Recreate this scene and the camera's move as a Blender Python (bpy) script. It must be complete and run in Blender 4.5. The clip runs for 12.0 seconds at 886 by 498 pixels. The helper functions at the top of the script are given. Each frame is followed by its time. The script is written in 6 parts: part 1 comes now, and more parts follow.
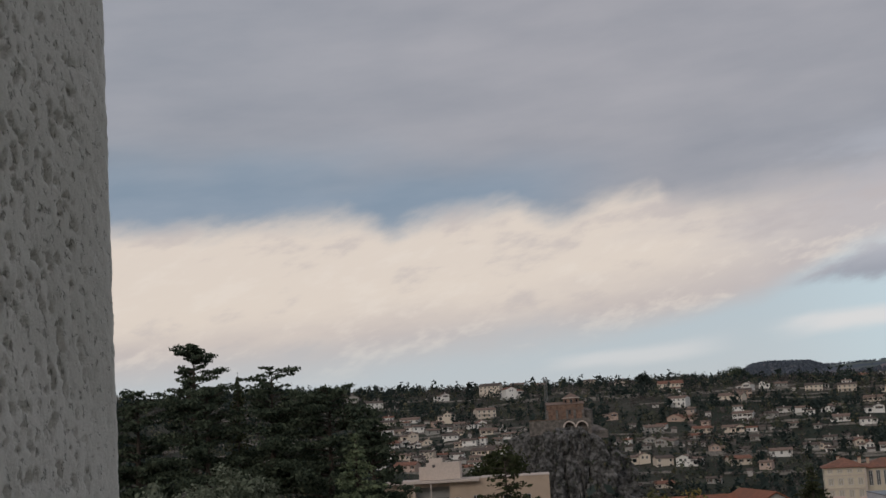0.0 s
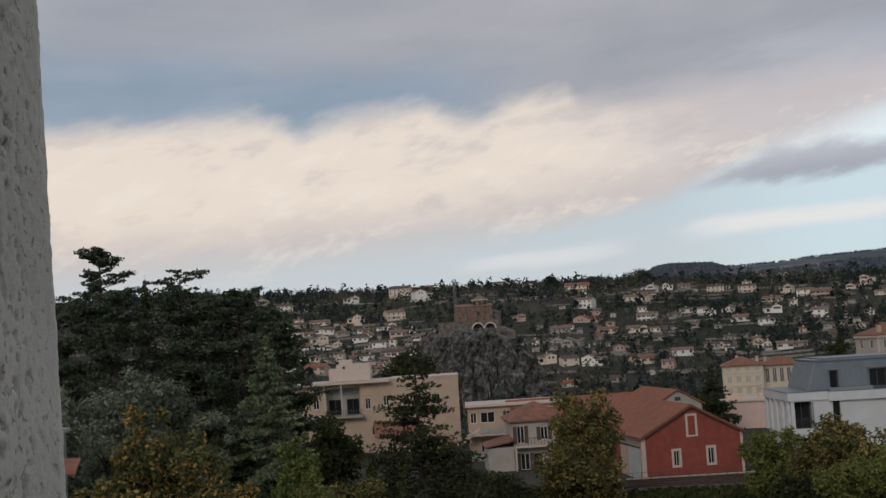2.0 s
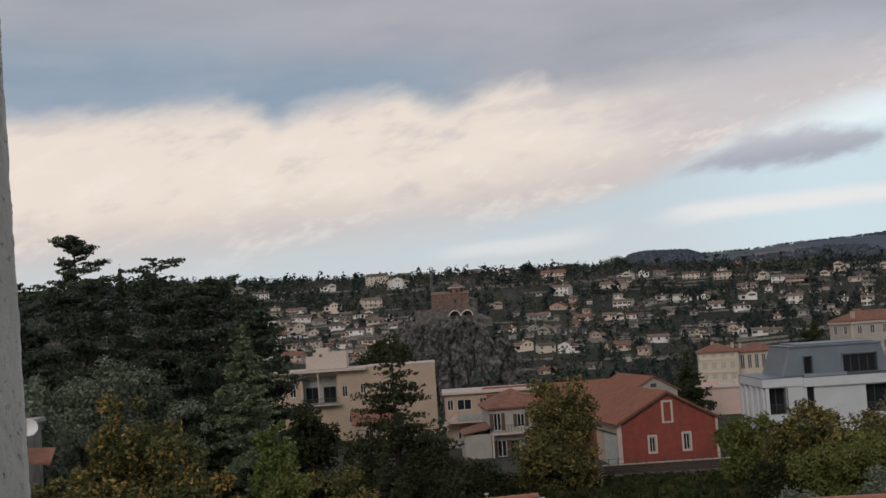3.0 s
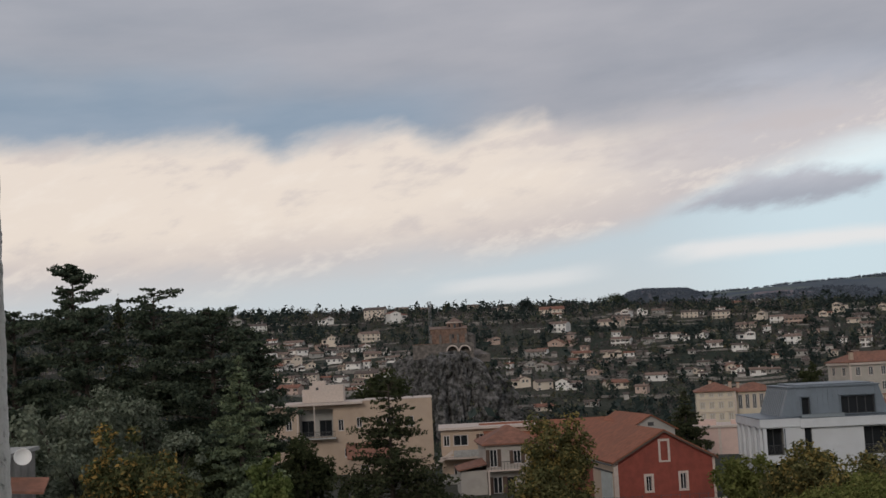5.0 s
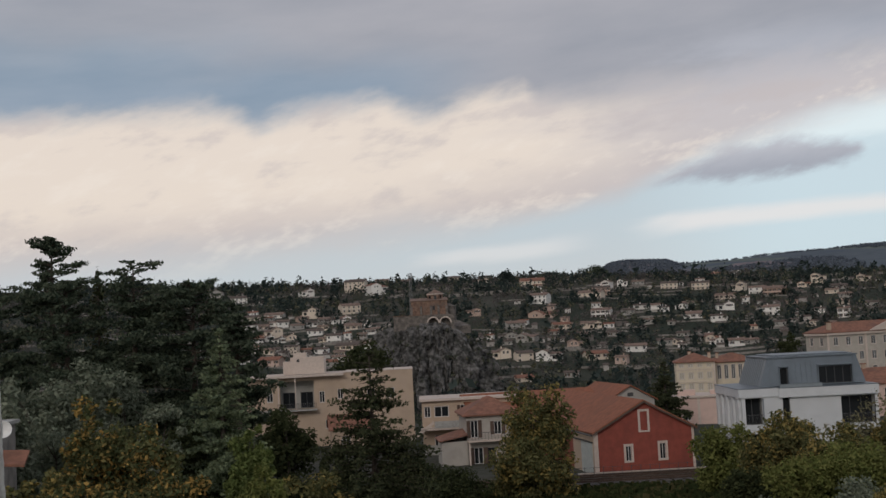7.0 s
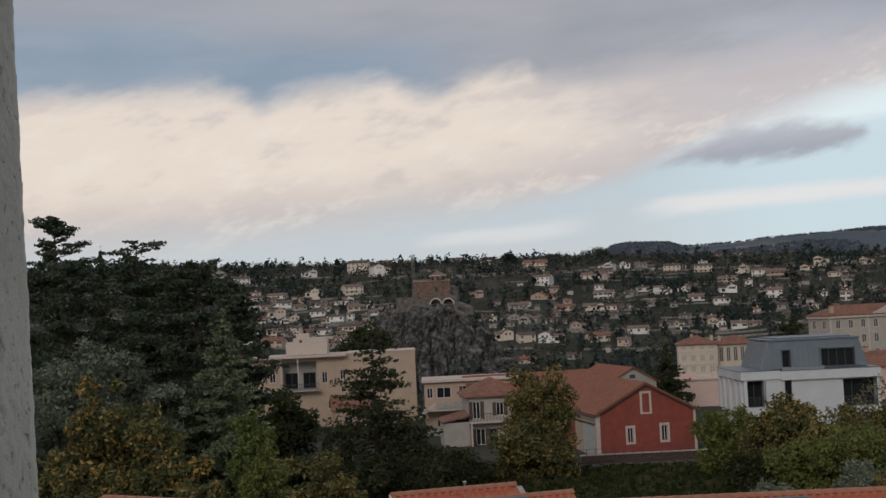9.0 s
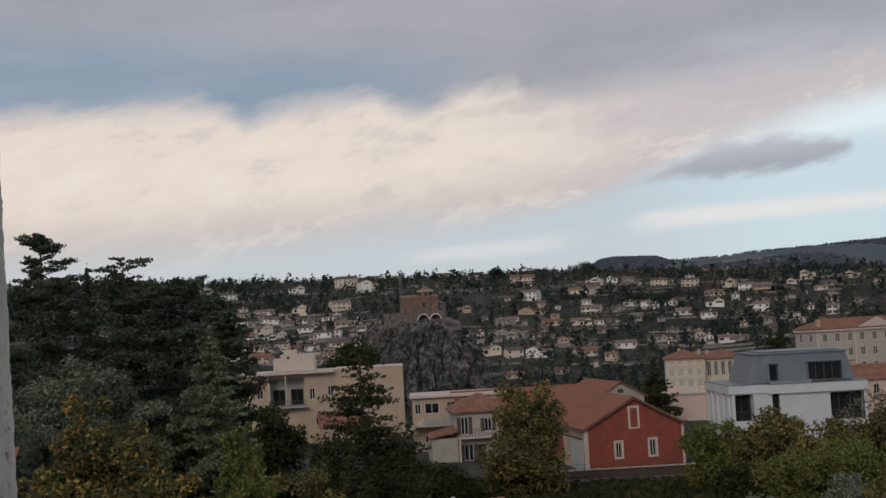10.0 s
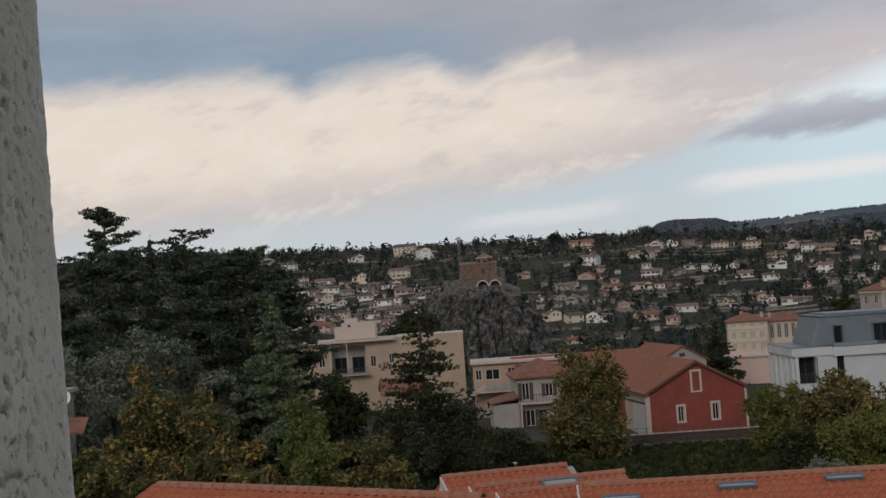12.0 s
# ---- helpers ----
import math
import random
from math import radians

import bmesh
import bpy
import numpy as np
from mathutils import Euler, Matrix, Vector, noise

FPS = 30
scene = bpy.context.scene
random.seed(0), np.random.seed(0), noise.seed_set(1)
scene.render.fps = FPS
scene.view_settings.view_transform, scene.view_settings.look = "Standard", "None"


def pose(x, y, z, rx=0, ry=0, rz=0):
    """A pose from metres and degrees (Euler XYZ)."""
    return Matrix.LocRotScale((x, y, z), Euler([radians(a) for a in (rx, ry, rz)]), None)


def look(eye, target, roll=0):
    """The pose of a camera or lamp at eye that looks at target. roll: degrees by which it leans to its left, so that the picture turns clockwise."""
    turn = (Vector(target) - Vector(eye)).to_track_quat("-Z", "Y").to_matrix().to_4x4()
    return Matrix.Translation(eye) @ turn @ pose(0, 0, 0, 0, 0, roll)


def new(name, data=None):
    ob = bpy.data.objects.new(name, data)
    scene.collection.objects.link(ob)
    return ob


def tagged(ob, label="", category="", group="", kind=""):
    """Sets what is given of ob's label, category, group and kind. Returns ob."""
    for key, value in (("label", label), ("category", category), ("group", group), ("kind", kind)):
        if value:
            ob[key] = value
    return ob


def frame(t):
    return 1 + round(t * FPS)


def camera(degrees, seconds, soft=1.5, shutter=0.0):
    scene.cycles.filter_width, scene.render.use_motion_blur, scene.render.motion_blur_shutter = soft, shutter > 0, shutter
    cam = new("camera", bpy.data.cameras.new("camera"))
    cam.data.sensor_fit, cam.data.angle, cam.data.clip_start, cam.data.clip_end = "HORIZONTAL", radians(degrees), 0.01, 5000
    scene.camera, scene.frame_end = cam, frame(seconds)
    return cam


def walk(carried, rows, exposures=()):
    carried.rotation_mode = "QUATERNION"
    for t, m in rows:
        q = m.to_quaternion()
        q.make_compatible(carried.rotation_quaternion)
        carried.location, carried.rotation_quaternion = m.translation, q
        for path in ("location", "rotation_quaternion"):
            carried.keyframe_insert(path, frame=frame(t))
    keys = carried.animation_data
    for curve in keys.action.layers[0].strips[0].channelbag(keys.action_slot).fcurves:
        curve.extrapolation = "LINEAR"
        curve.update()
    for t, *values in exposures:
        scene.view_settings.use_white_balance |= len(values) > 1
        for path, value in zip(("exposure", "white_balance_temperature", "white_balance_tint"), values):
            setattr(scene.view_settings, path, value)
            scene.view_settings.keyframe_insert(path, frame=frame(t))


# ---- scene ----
cam = camera(40.07, 12.0, soft=1.5)
EYE = 16.0
ROWS = [
    (0.0, 0.017, 0.0, 0.0, 7.34, 9.24, 3.15),
    (0.5, 0.011, 0.0, 0.0, 4.65, 9.37, 2.27),
    (1.0, -0.025, 0.0, 0.0, 9.32, 8.00, 2.46),
    (1.5, -0.011, 0.0, 0.0, 4.12, 7.34, 3.60),
    (2.0, -0.001, 0.0, 0.0, 3.10, 4.42, 3.55),
    (2.5, -0.003, 0.0, 0.0, 3.48, 4.71, 3.14),
    (3.0, 0.005, 0.0, 0.0, 2.01, 3.77, 3.73),
    (5.0, 0.010, 0.0, 0.0, 1.89, 5.40, 2.84),
    (5.5, 0.012, 0.0, 0.0, 1.98, 5.03, 3.13),
    (6.0, 0.003, 0.0, 0.0, 1.13, 5.02, 2.50),
    (6.5, 0.004, 0.0, 0.0, 0.92, 4.49, 2.86),
    (7.0, 0.004, 0.0, 0.0, 0.98, 4.02, 3.01),
    (7.2, 0.001, 0.0, 0.0, 0.71, 3.39, 3.19),
    (9.0, -0.010, 0.0, 0.0, 1.10, 3.15, 2.76),
    (9.5, -0.011, 0.0, 0.0, 0.77, 4.00, 3.04),
    (10.0, -0.007, 0.0, 0.0, 0.52, 3.85, 3.06),
    (10.5, -0.006, 0.0, 0.0, 0.51, 3.36, 3.67),
    (11.0, -0.008, 0.0, 0.0, 0.00, 3.17, 4.00),
    (11.5, -0.000, 0.0, 0.0, 1.29, 2.07, 4.25),
    (12.0, 0.001, 0.0, 0.0, 3.33, 2.45, 3.90),
]
walk(cam, [(t, pose(x, y, EYE + z, 90 + pitch, roll, yaw)) for t, x, y, z, yaw, pitch, roll in ROWS],
     exposures=[(0.0, -0.14), (1.0, -0.12), (1.6, -0.05), (2.5, 0.07), (5.0, 0.04), (7.0, 0.0), (12.0, 0.0)])


# ---- colour and node helpers ----
def lin(r, g, b):
    """Linear colour from 0-255 values."""
    def c(u):
        u /= 255.0
        return u / 12.92 if u <= 0.04045 else ((u + 0.055) / 1.055) ** 2.4
    return (c(r), c(g), c(b), 1.0)


class Tree:
    """A short way to write a node tree."""

    def __init__(self, nt):
        self.nt = nt
        nt.nodes.clear()

    def node(self, kind, **props):
        n = self.nt.nodes.new(kind)
        ins = props.pop("ins", {})
        if kind == "ShaderNodeMath":
            n.operation = props.pop("operation", "ADD")
            n.use_clamp = props.pop("use_clamp", False)
        if kind == "ShaderNodeTexNoise":
            n.noise_dimensions = "3D"
        for key, val in ins.items():
            if isinstance(val, bpy.types.NodeSocket):
                self.nt.links.new(val, n.inputs[key])
            else:
                n.inputs[key].default_value = val
        return n

    def m(self, op, a, b=0.0, c=None, clamp=False):
        ins = {0: a, 1: b}
        if c is not None:
            ins[2] = c
        return self.node("ShaderNodeMath", operation=op, use_clamp=clamp, ins=ins).outputs[0]

    def step(self, x, lo, hi):
        n = self.nt.nodes.new("ShaderNodeMapRange")
        n.interpolation_type = "SMOOTHSTEP"
        for key, val in ((0, x), (1, lo), (2, hi)):
            if isinstance(val, bpy.types.NodeSocket):
                self.nt.links.new(val, n.inputs[key])
            else:
                n.inputs[key].default_value = val
        return n.outputs[0]

    def mix(self, fac, a, b, blend="MIX"):
        n = self.nt.nodes.new("ShaderNodeMix")
        n.data_type = "RGBA"
        n.blend_type = blend
        for key, val in ((0, fac), (6, a), (7, b)):
            if isinstance(val, bpy.types.NodeSocket):
                self.nt.links.new(val, n.inputs[key])
            else:
                n.inputs[key].default_value = val
        return n.outputs[2]

    def vec(self, x, y, z):
        return self.node("ShaderNodeCombineXYZ", ins={0: x, 1: y, 2: z}).outputs[0]

    def noise(self, vec, scale, detail=4.0, rough=0.55):
        return self.node("ShaderNodeTexNoise", ins={"Vector": vec, "Scale": scale, "Detail": detail, "Roughness": rough}).outputs[0]


# ---- sky and light ----
def build_sky():
    world = bpy.data.worlds.new("evening_sky")
    scene.world = world
    world.use_nodes = True
    t = Tree(world.node_tree)
    gen = t.node("ShaderNodeTexCoord").outputs["Generated"]
    xyz = t.node("ShaderNodeSeparateXYZ", ins={0: gen})
    x, y, z = xyz.outputs
    az = t.m("MULTIPLY", t.m("ARCTAN2", x, y), 57.2958)
    el = t.m("MULTIPLY", t.m("ARCSINE", z), 57.2958)
    a = t.m("MINIMUM", t.m("MAXIMUM", az, -40.0), 40.0)

    def curve(pts):
        """Height in degrees over the heading, from a few points."""
        n = t.nt.nodes.new("ShaderNodeValToRGB")
        t.nt.links.new(t.m("MULTIPLY_ADD", a, 1 / 60.0, 0.5), n.inputs[0])
        n.color_ramp.interpolation = "LINEAR"
        e = n.color_ramp.elements
        while len(e) < len(pts):
            e.new(0.5)
        for k, (u, v) in enumerate(pts):
            e[k].position = u / 60.0 + 0.5
            e[k].color = (v / 16.0, v / 16.0, v / 16.0, 1.0)
        return t.m("MULTIPLY", t.node("ShaderNodeSeparateColor", ins={0: n.outputs[0]}).outputs[0], 16.0)

    def field(sx, sy, seed, detail, rough):
        tilt = t.m("SUBTRACT", el, t.m("MULTIPLY", a, 0.07))
        return t.m("SUBTRACT", t.noise(t.vec(t.m("MULTIPLY", az, sx), t.m("MULTIPLY", tilt, sy), seed), 1.0, detail, rough), 0.5)
    # cloud texture: broad masses, drawn-out streaks, small puffs leaning with the wind
    broad = field(0.07, 0.20, 1.3, 3.0, 0.5)
    soft = field(0.13, 0.50, 3.1, 6.0, 0.55)
    lean = t.m("ADD", az, t.m("MULTIPLY", el, -1.1))
    puffs = t.m("SUBTRACT", t.noise(t.vec(t.m("MULTIPLY", lean, 0.42), t.m("MULTIPLY", el, 0.75), 7.7), 1.0, 6.0, 0.6), 0.5)
    fine = t.m("SUBTRACT", t.noise(t.vec(t.m("MULTIPLY", lean, 1.3), t.m("MULTIPLY", el, 2.2), 2.4), 1.0, 5.0, 0.6), 0.5)
    # upper grey cloud, bluer where it thins to the west
    up = t.mix(t.step(a, -20.0, 2.0), lin(136, 156, 174), lin(160, 160, 168))
    hang = t.m("SUBTRACT", el, t.m("MULTIPLY_ADD", a, 0.01, 11.2))
    up = t.mix(t.m("MULTIPLY", t.step(t.m("ADD", hang, t.m("MULTIPLY", broad, 4.0)), 3.4, 0.4), t.step(a, 4.0, -5.0)), up, lin(129, 152, 174))
    up = t.mix(t.m("MULTIPLY", t.step(t.m("ADD", hang, t.m("MULTIPLY", broad, 5.0)), 1.2, 3.8), 0.8), up, lin(168, 166, 172))
    up = t.mix(t.m("MULTIPLY", t.step(t.m("ADD", a, t.m("MULTIPLY", soft, 24.0)), 9.0, 17.0), t.step(hang, 2.6, 0.6)), up, lin(178, 180, 190))
    up = t.mix(t.m("MULTIPLY_ADD", t.m("ADD", soft, t.m("MULTIPLY", broad, 0.8)), 1.6, 0.5, clamp=True), t.mix(0.34, up, lin(134, 142, 156)), t.mix(0.34, up, lin(192, 190, 196)))
    # low pale sky
    low = t.mix(t.step(el, 1.5, 7.0), lin(197, 204, 210), lin(190, 203, 212))
    low = t.mix(t.step(a, 6.0, 16.0), low, lin(202, 219, 228))
    edge = curve([(-30, 3.5), (-1.4, 3.5), (4.0, 3.8), (10.3, 4.6), (17.3, 4.85), (30, 4.9)])
    off = t.m("ABSOLUTE", t.m("SUBTRACT", el, t.m("ADD", edge, t.m("MULTIPLY", soft, 0.9))))
    streak = t.m("MULTIPLY", t.step(off, 0.62, 0.08), t.m("ADD", t.m("MULTIPLY", t.m("MULTIPLY", t.step(t.m("ADD", a, t.m("MULTIPLY", soft, 6.0)), -3.0, 0.5), t.step(a, 7.0, 3.5)), 0.6), t.step(t.m("ADD", a, t.m("MULTIPLY", soft, 6.0)), 7.0, 11.0)))
    low = t.mix(t.m("MULTIPLY", streak, 0.85), low, lin(231, 228, 228))
    shine = t.m("MULTIPLY", t.step(t.m("ADD", el, t.m("MULTIPLY", soft, 2.0)), 7.2, 8.0), t.step(a, 9.5, 15.0))
    low = t.mix(shine, low, lin(226, 238, 242))
    # grey bar of cloud with a tail to the west
    mid = curve([(-30, 6.3), (9.1, 6.4), (10.4, 6.8), (12.5, 7.1), (18.4, 7.3), (30, 7.6)])
    thick = curve([(-30, 0.0), (8.2, 0.0), (10.4, 0.30), (12.5, 0.78), (15.0, 0.86), (17.7, 0.62), (19.0, 0.0), (30, 0.0)])
    lift = t.m("SUBTRACT", el, mid)
    bar = t.m("ADD", t.m("SUBTRACT", thick, t.m("ABSOLUTE", lift)), t.m("ADD", t.m("MULTIPLY", puffs, 1.1), t.m("MULTIPLY", fine, 0.5)))
    bar = t.m("MULTIPLY", t.step(bar, -0.3, 0.42), t.step(thick, 0.02, 0.3))
    low = t.mix(t.m("MULTIPLY", bar, 0.92), low, t.mix(t.step(t.m("ADD", lift, puffs), -0.6, 0.7), lin(160, 161, 173), lin(184, 183, 192)))
    # cream band lit by the evening sun
    top = curve([(-30, 10.1), (-20.7, 10.35), (-11.2, 10.8), (-10.4, 10.5), (-9.3, 10.05), (-8.4, 10.45), (-6.5, 10.75), (-3.1, 11.0), (-2.4, 10.55), (-1.8, 10.3), (-0.7, 10.3),
                 (0.2, 10.6), (1.4, 11.05), (3.5, 11.1), (4.1, 10.55), (6.7, 10.3), (9.4, 10.6), (13.3, 10.95), (20.0, 11.4), (30, 12.0)])
    top = t.m("ADD", top, t.m("ADD", t.m("MULTIPLY", puffs, 1.5), t.m("MULTIPLY", fine, 0.25)))
    bottom = curve([(-30, 3.7), (-13.5, 4.2), (-5.6, 4.75), (1.1, 5.25), (5.1, 5.65), (7.8, 6.0), (9.1, 6.6), (11.8, 7.85), (15.6, 8.75), (20.0, 9.6), (30, 11.0)])
    bottom = t.m("ADD", bottom, t.m("ADD", t.m("MULTIPLY", soft, 1.3), t.m("MULTIPLY", puffs, 0.4)))
    body_h = t.m("DIVIDE", t.m("SUBTRACT", el, bottom), 5.0)
    cream = t.mix(t.step(t.m("ADD", body_h, t.m("MULTIPLY", soft, 0.8)), 0.0, 0.55), lin(203, 192, 190), lin(233, 219, 207))
    cream = t.mix(t.step(t.m("ADD", a, t.m("MULTIPLY", soft, 18.0)), 1.0, 15.0), cream, lin(200, 193, 195))
    cream = t.mix(t.m("MULTIPLY", t.step(t.m("ADD", soft, t.m("MULTIPLY", puffs, 0.9)), 0.02, 0.26), 0.55), cream, lin(196, 186, 186))
    cream = t.mix(t.m("MULTIPLY", t.step(t.m("ADD", t.m("MULTIPLY", soft, 0.8), t.m("ADD", puffs, t.m("MULTIPLY", fine, 0.5))), -0.02, -0.3), 0.5), cream, lin(240, 228, 217))
    fade = t.step(a, -6.0, 6.0)
    blur_low = t.m("MULTIPLY_ADD", fade, -0.75, 1.6)
    col = t.mix(t.step(el, t.m("SUBTRACT", bottom, blur_low), t.m("ADD", bottom, t.m("MULTIPLY", blur_low, 0.9))), low, cream)
    haze_w = t.m("MULTIPLY_ADD", t.step(a, 3.5, 9.0), 0.5, 0.75)
    col = t.mix(t.step(el, t.m("SUBTRACT", top, haze_w), t.m("ADD", top, t.m("MULTIPLY", haze_w, 1.3))), col, up)
    clear = t.node("ShaderNodeTexSky")
    clear.sky_type = "NISHITA"
    clear.sun_disc = False
    clear.sun_elevation, clear.sun_rotation = radians(12), radians(200)
    b1 = t.node("ShaderNodeBackground", ins={"Color": col, "Strength": 1.0})
    b2 = t.node("ShaderNodeBackground", ins={"Color": clear.outputs[0], "Strength": 0.1})
    sh = t.node("ShaderNodeMixShader", ins={0: 0.06, 1: b1.outputs[0], 2: b2.outputs[0]})
    t.nt.links.new(sh.outputs[0], t.node("ShaderNodeOutputWorld").inputs[0])


build_sky()
sun = new("sun", bpy.data.lights.new("sun", "SUN"))
sun.data.energy, sun.data.angle, sun.data.color = 0.8, radians(20), (1.0, 0.93, 0.85)
sun.matrix_world = look((-40, -110, 60), (0, 0, 0))


# ---- materials ----
def material(name, colour, rough=0.8, metal=0.0, vary=0.25, grain=3.0, bump=0.15, spots=None, spot_fac=0.5, spot_scale=0.4,
             per_object=0.0, per_island=0.0, second=None, bump_scale=None, bump_dist=0.02):
    """A procedural surface: base colour, grain, stains, relief; colour shift by object or by loose piece."""
    mat = bpy.data.materials.new(name)
    mat.use_nodes = True
    t = Tree(mat.node_tree)
    pos = t.node("ShaderNodeTexCoord").outputs["Object"]
    n1 = t.noise(pos, grain, 6.0, 0.6)
    n2 = t.noise(pos, spot_scale, 4.0, 0.6)
    col = (*colour[:3], 1.0)
    dark = tuple(c * (1 - vary) for c in colour[:3]) + (1.0,)
    lite = tuple(min(1.0, c * (1 + vary)) for c in colour[:3]) + (1.0,)
    c = t.mix(t.step(n1, 0.3, 0.7), dark, lite)
    if spots:
        c = t.mix(t.m("MULTIPLY", t.step(n2, 0.48, 0.68), spot_fac), c, (*spots[:3], 1.0))
    if second:
        isl = t.node("ShaderNodeNewGeometry").outputs["Random Per Island"] if per_island else t.node("ShaderNodeObjectInfo").outputs["Random"]
        c = t.mix(t.m("MULTIPLY", isl, max(per_island, per_object), clamp=True), c, (*second[:3], 1.0))
    bsdf = t.node("ShaderNodeBsdfPrincipled", ins={"Base Color": c, "Roughness": rough, "Metallic": metal})
    if bump:
        hgt = t.noise(pos, bump_scale or grain * 3, 5.0, 0.65)
        b = t.node("ShaderNodeBump", ins={"Strength": bump, "Distance": bump_dist, "Height": hgt})
        t.nt.links.new(b.outputs[0], bsdf.inputs["Normal"])
    t.nt.links.new(bsdf.outputs[0], t.node("ShaderNodeOutputMaterial").inputs[0])
    return mat


def leaf_material(name, a, b, c=None, amount=0.3):
    """Foliage: two greens by leaf, with a third tone in patches of the crown."""
    mat = bpy.data.materials.new(name)
    mat.use_nodes = True
    t = Tree(mat.node_tree)
    isl = t.node("ShaderNodeNewGeometry").outputs["Random Per Island"]
    pos = t.node("ShaderNodeTexCoord").outputs["Object"]
    col = t.mix(isl, (*a, 1.0), (*b, 1.0))
    if c:
        n = t.noise(pos, 0.55, 3.0, 0.6)
        f = t.m("MULTIPLY", t.step(t.m("MULTIPLY_ADD", t.m("SUBTRACT", isl, 0.5), 0.35, n), 0.62 - amount * 0.4, 0.72 - amount * 0.3), 0.9)
        col = t.mix(f, col, (*c, 1.0))
    d = t.node("ShaderNodeBsdfDiffuse", ins={"Color": col})
    tr = t.node("ShaderNodeBsdfTranslucent", ins={"Color": col})
    sh = t.node("ShaderNodeMixShader", ins={0: 0.25, 1: d.outputs[0], 2: tr.outputs[0]})
    t.nt.links.new(sh.outputs[0], t.node("ShaderNodeOutputMaterial").inputs[0])
    return mat


def glass_material(name, colour, rough=0.08):
    mat = bpy.data.materials.new(name)
    mat.use_nodes = True
    t = Tree(mat.node_tree)
    b = t.node("ShaderNodeBsdfPrincipled", ins={"Base Color": (*colour, 1.0), "Roughness": rough, "IOR": 1.5})
    t.nt.links.new(b.outputs[0], t.node("ShaderNodeOutputMaterial").inputs[0])
    return mat


def roughcast():
    """Float-finished roughcast render: flat lands with torn pits that lean with the float's stroke."""
    mat = bpy.data.materials.new("roughcast")
    mat.use_nodes = True
    t = Tree(mat.node_tree)
    pos = t.node("ShaderNodeTexCoord").outputs["Object"]
    xyz = t.node("ShaderNodeSeparateXYZ", ins={0: pos})
    along = t.m("ADD", xyz.outputs[0], t.m("ADD", xyz.outputs[1], t.m("MULTIPLY", xyz.outputs[2], 0.14)))
    n1 = t.noise(t.vec(t.m("MULTIPLY", along, 260.0), t.m("MULTIPLY", xyz.outputs[2], 150.0), 0.0), 1.0, 4.0, 0.6)
    n2 = t.noise(pos, 700.0, 4.0, 0.6)
    n3 = t.noise(pos, 9.0, 4.0, 0.55)
    pits = t.step(n1, 0.30, 0.42)
    c = t.mix(t.step(n3, 0.35, 0.65), (0.68, 0.66, 0.60, 1), (0.77, 0.745, 0.69, 1))
    c = t.mix(t.step(n2, 0.3, 0.7), t.mix(0.16, c, (0.3, 0.29, 0.25, 1)), c)
    # pits are darkened in the colour as well, standing in for their shade
    c = t.mix(t.m("MULTIPLY", t.m("SUBTRACT", 1.0, pits), 0.35), c, (0.2, 0.19, 0.165, 1))
    h = t.m("ADD", pits, t.m("ADD", t.m("MULTIPLY", n2, 0.25), t.m("MULTIPLY", n1, 0.5)))
    bsdf = t.node("ShaderNodeBsdfPrincipled", ins={"Base Color": c, "Roughness": 0.9})
    b = t.node("ShaderNodeBump", ins={"Strength": 0.7, "Distance": 0.002, "Height": h})
    t.nt.links.new(b.outputs[0], bsdf.inputs["Normal"])
    t.nt.links.new(bsdf.outputs[0], t.node("ShaderNodeOutputMaterial").inputs[0])
    return mat


def hillside():
    """Ground: meadow, scrub and bare earth in patches of two sizes."""
    mat = bpy.data.materials.new("hillside")
    mat.use_nodes = True
    t = Tree(mat.node_tree)
    pos = t.node("ShaderNodeTexCoord").outputs["Object"]
    n1 = t.noise(pos, 0.012, 5.0, 0.6)
    n2 = t.noise(pos, 0.08, 6.0, 0.65)
    n3 = t.noise(pos, 0.9, 5.0, 0.7)
    c = t.mix(t.step(n1, 0.38, 0.62), (0.042, 0.052, 0.042, 1), (0.095, 0.092, 0.078, 1))
    c = t.mix(t.m("MULTIPLY", t.step(n2, 0.5, 0.68), 0.7), c, (0.05, 0.042, 0.03, 1))
    c = t.mix(t.m("MULTIPLY", t.step(n3, 0.35, 0.65), 0.5), c, (0.018, 0.024, 0.012, 1))
    bsdf = t.node("ShaderNodeBsdfPrincipled", ins={"Base Color": c, "Roughness": 0.95, "Specular IOR Level": 0.1})
    b = t.node("ShaderNodeBump", ins={"Strength": 0.4, "Distance": 0.3, "Height": n3})
    t.nt.links.new(b.outputs[0], bsdf.inputs["Normal"])
    t.nt.links.new(bsdf.outputs[0], t.node("ShaderNodeOutputMaterial").inputs[0])
    return mat


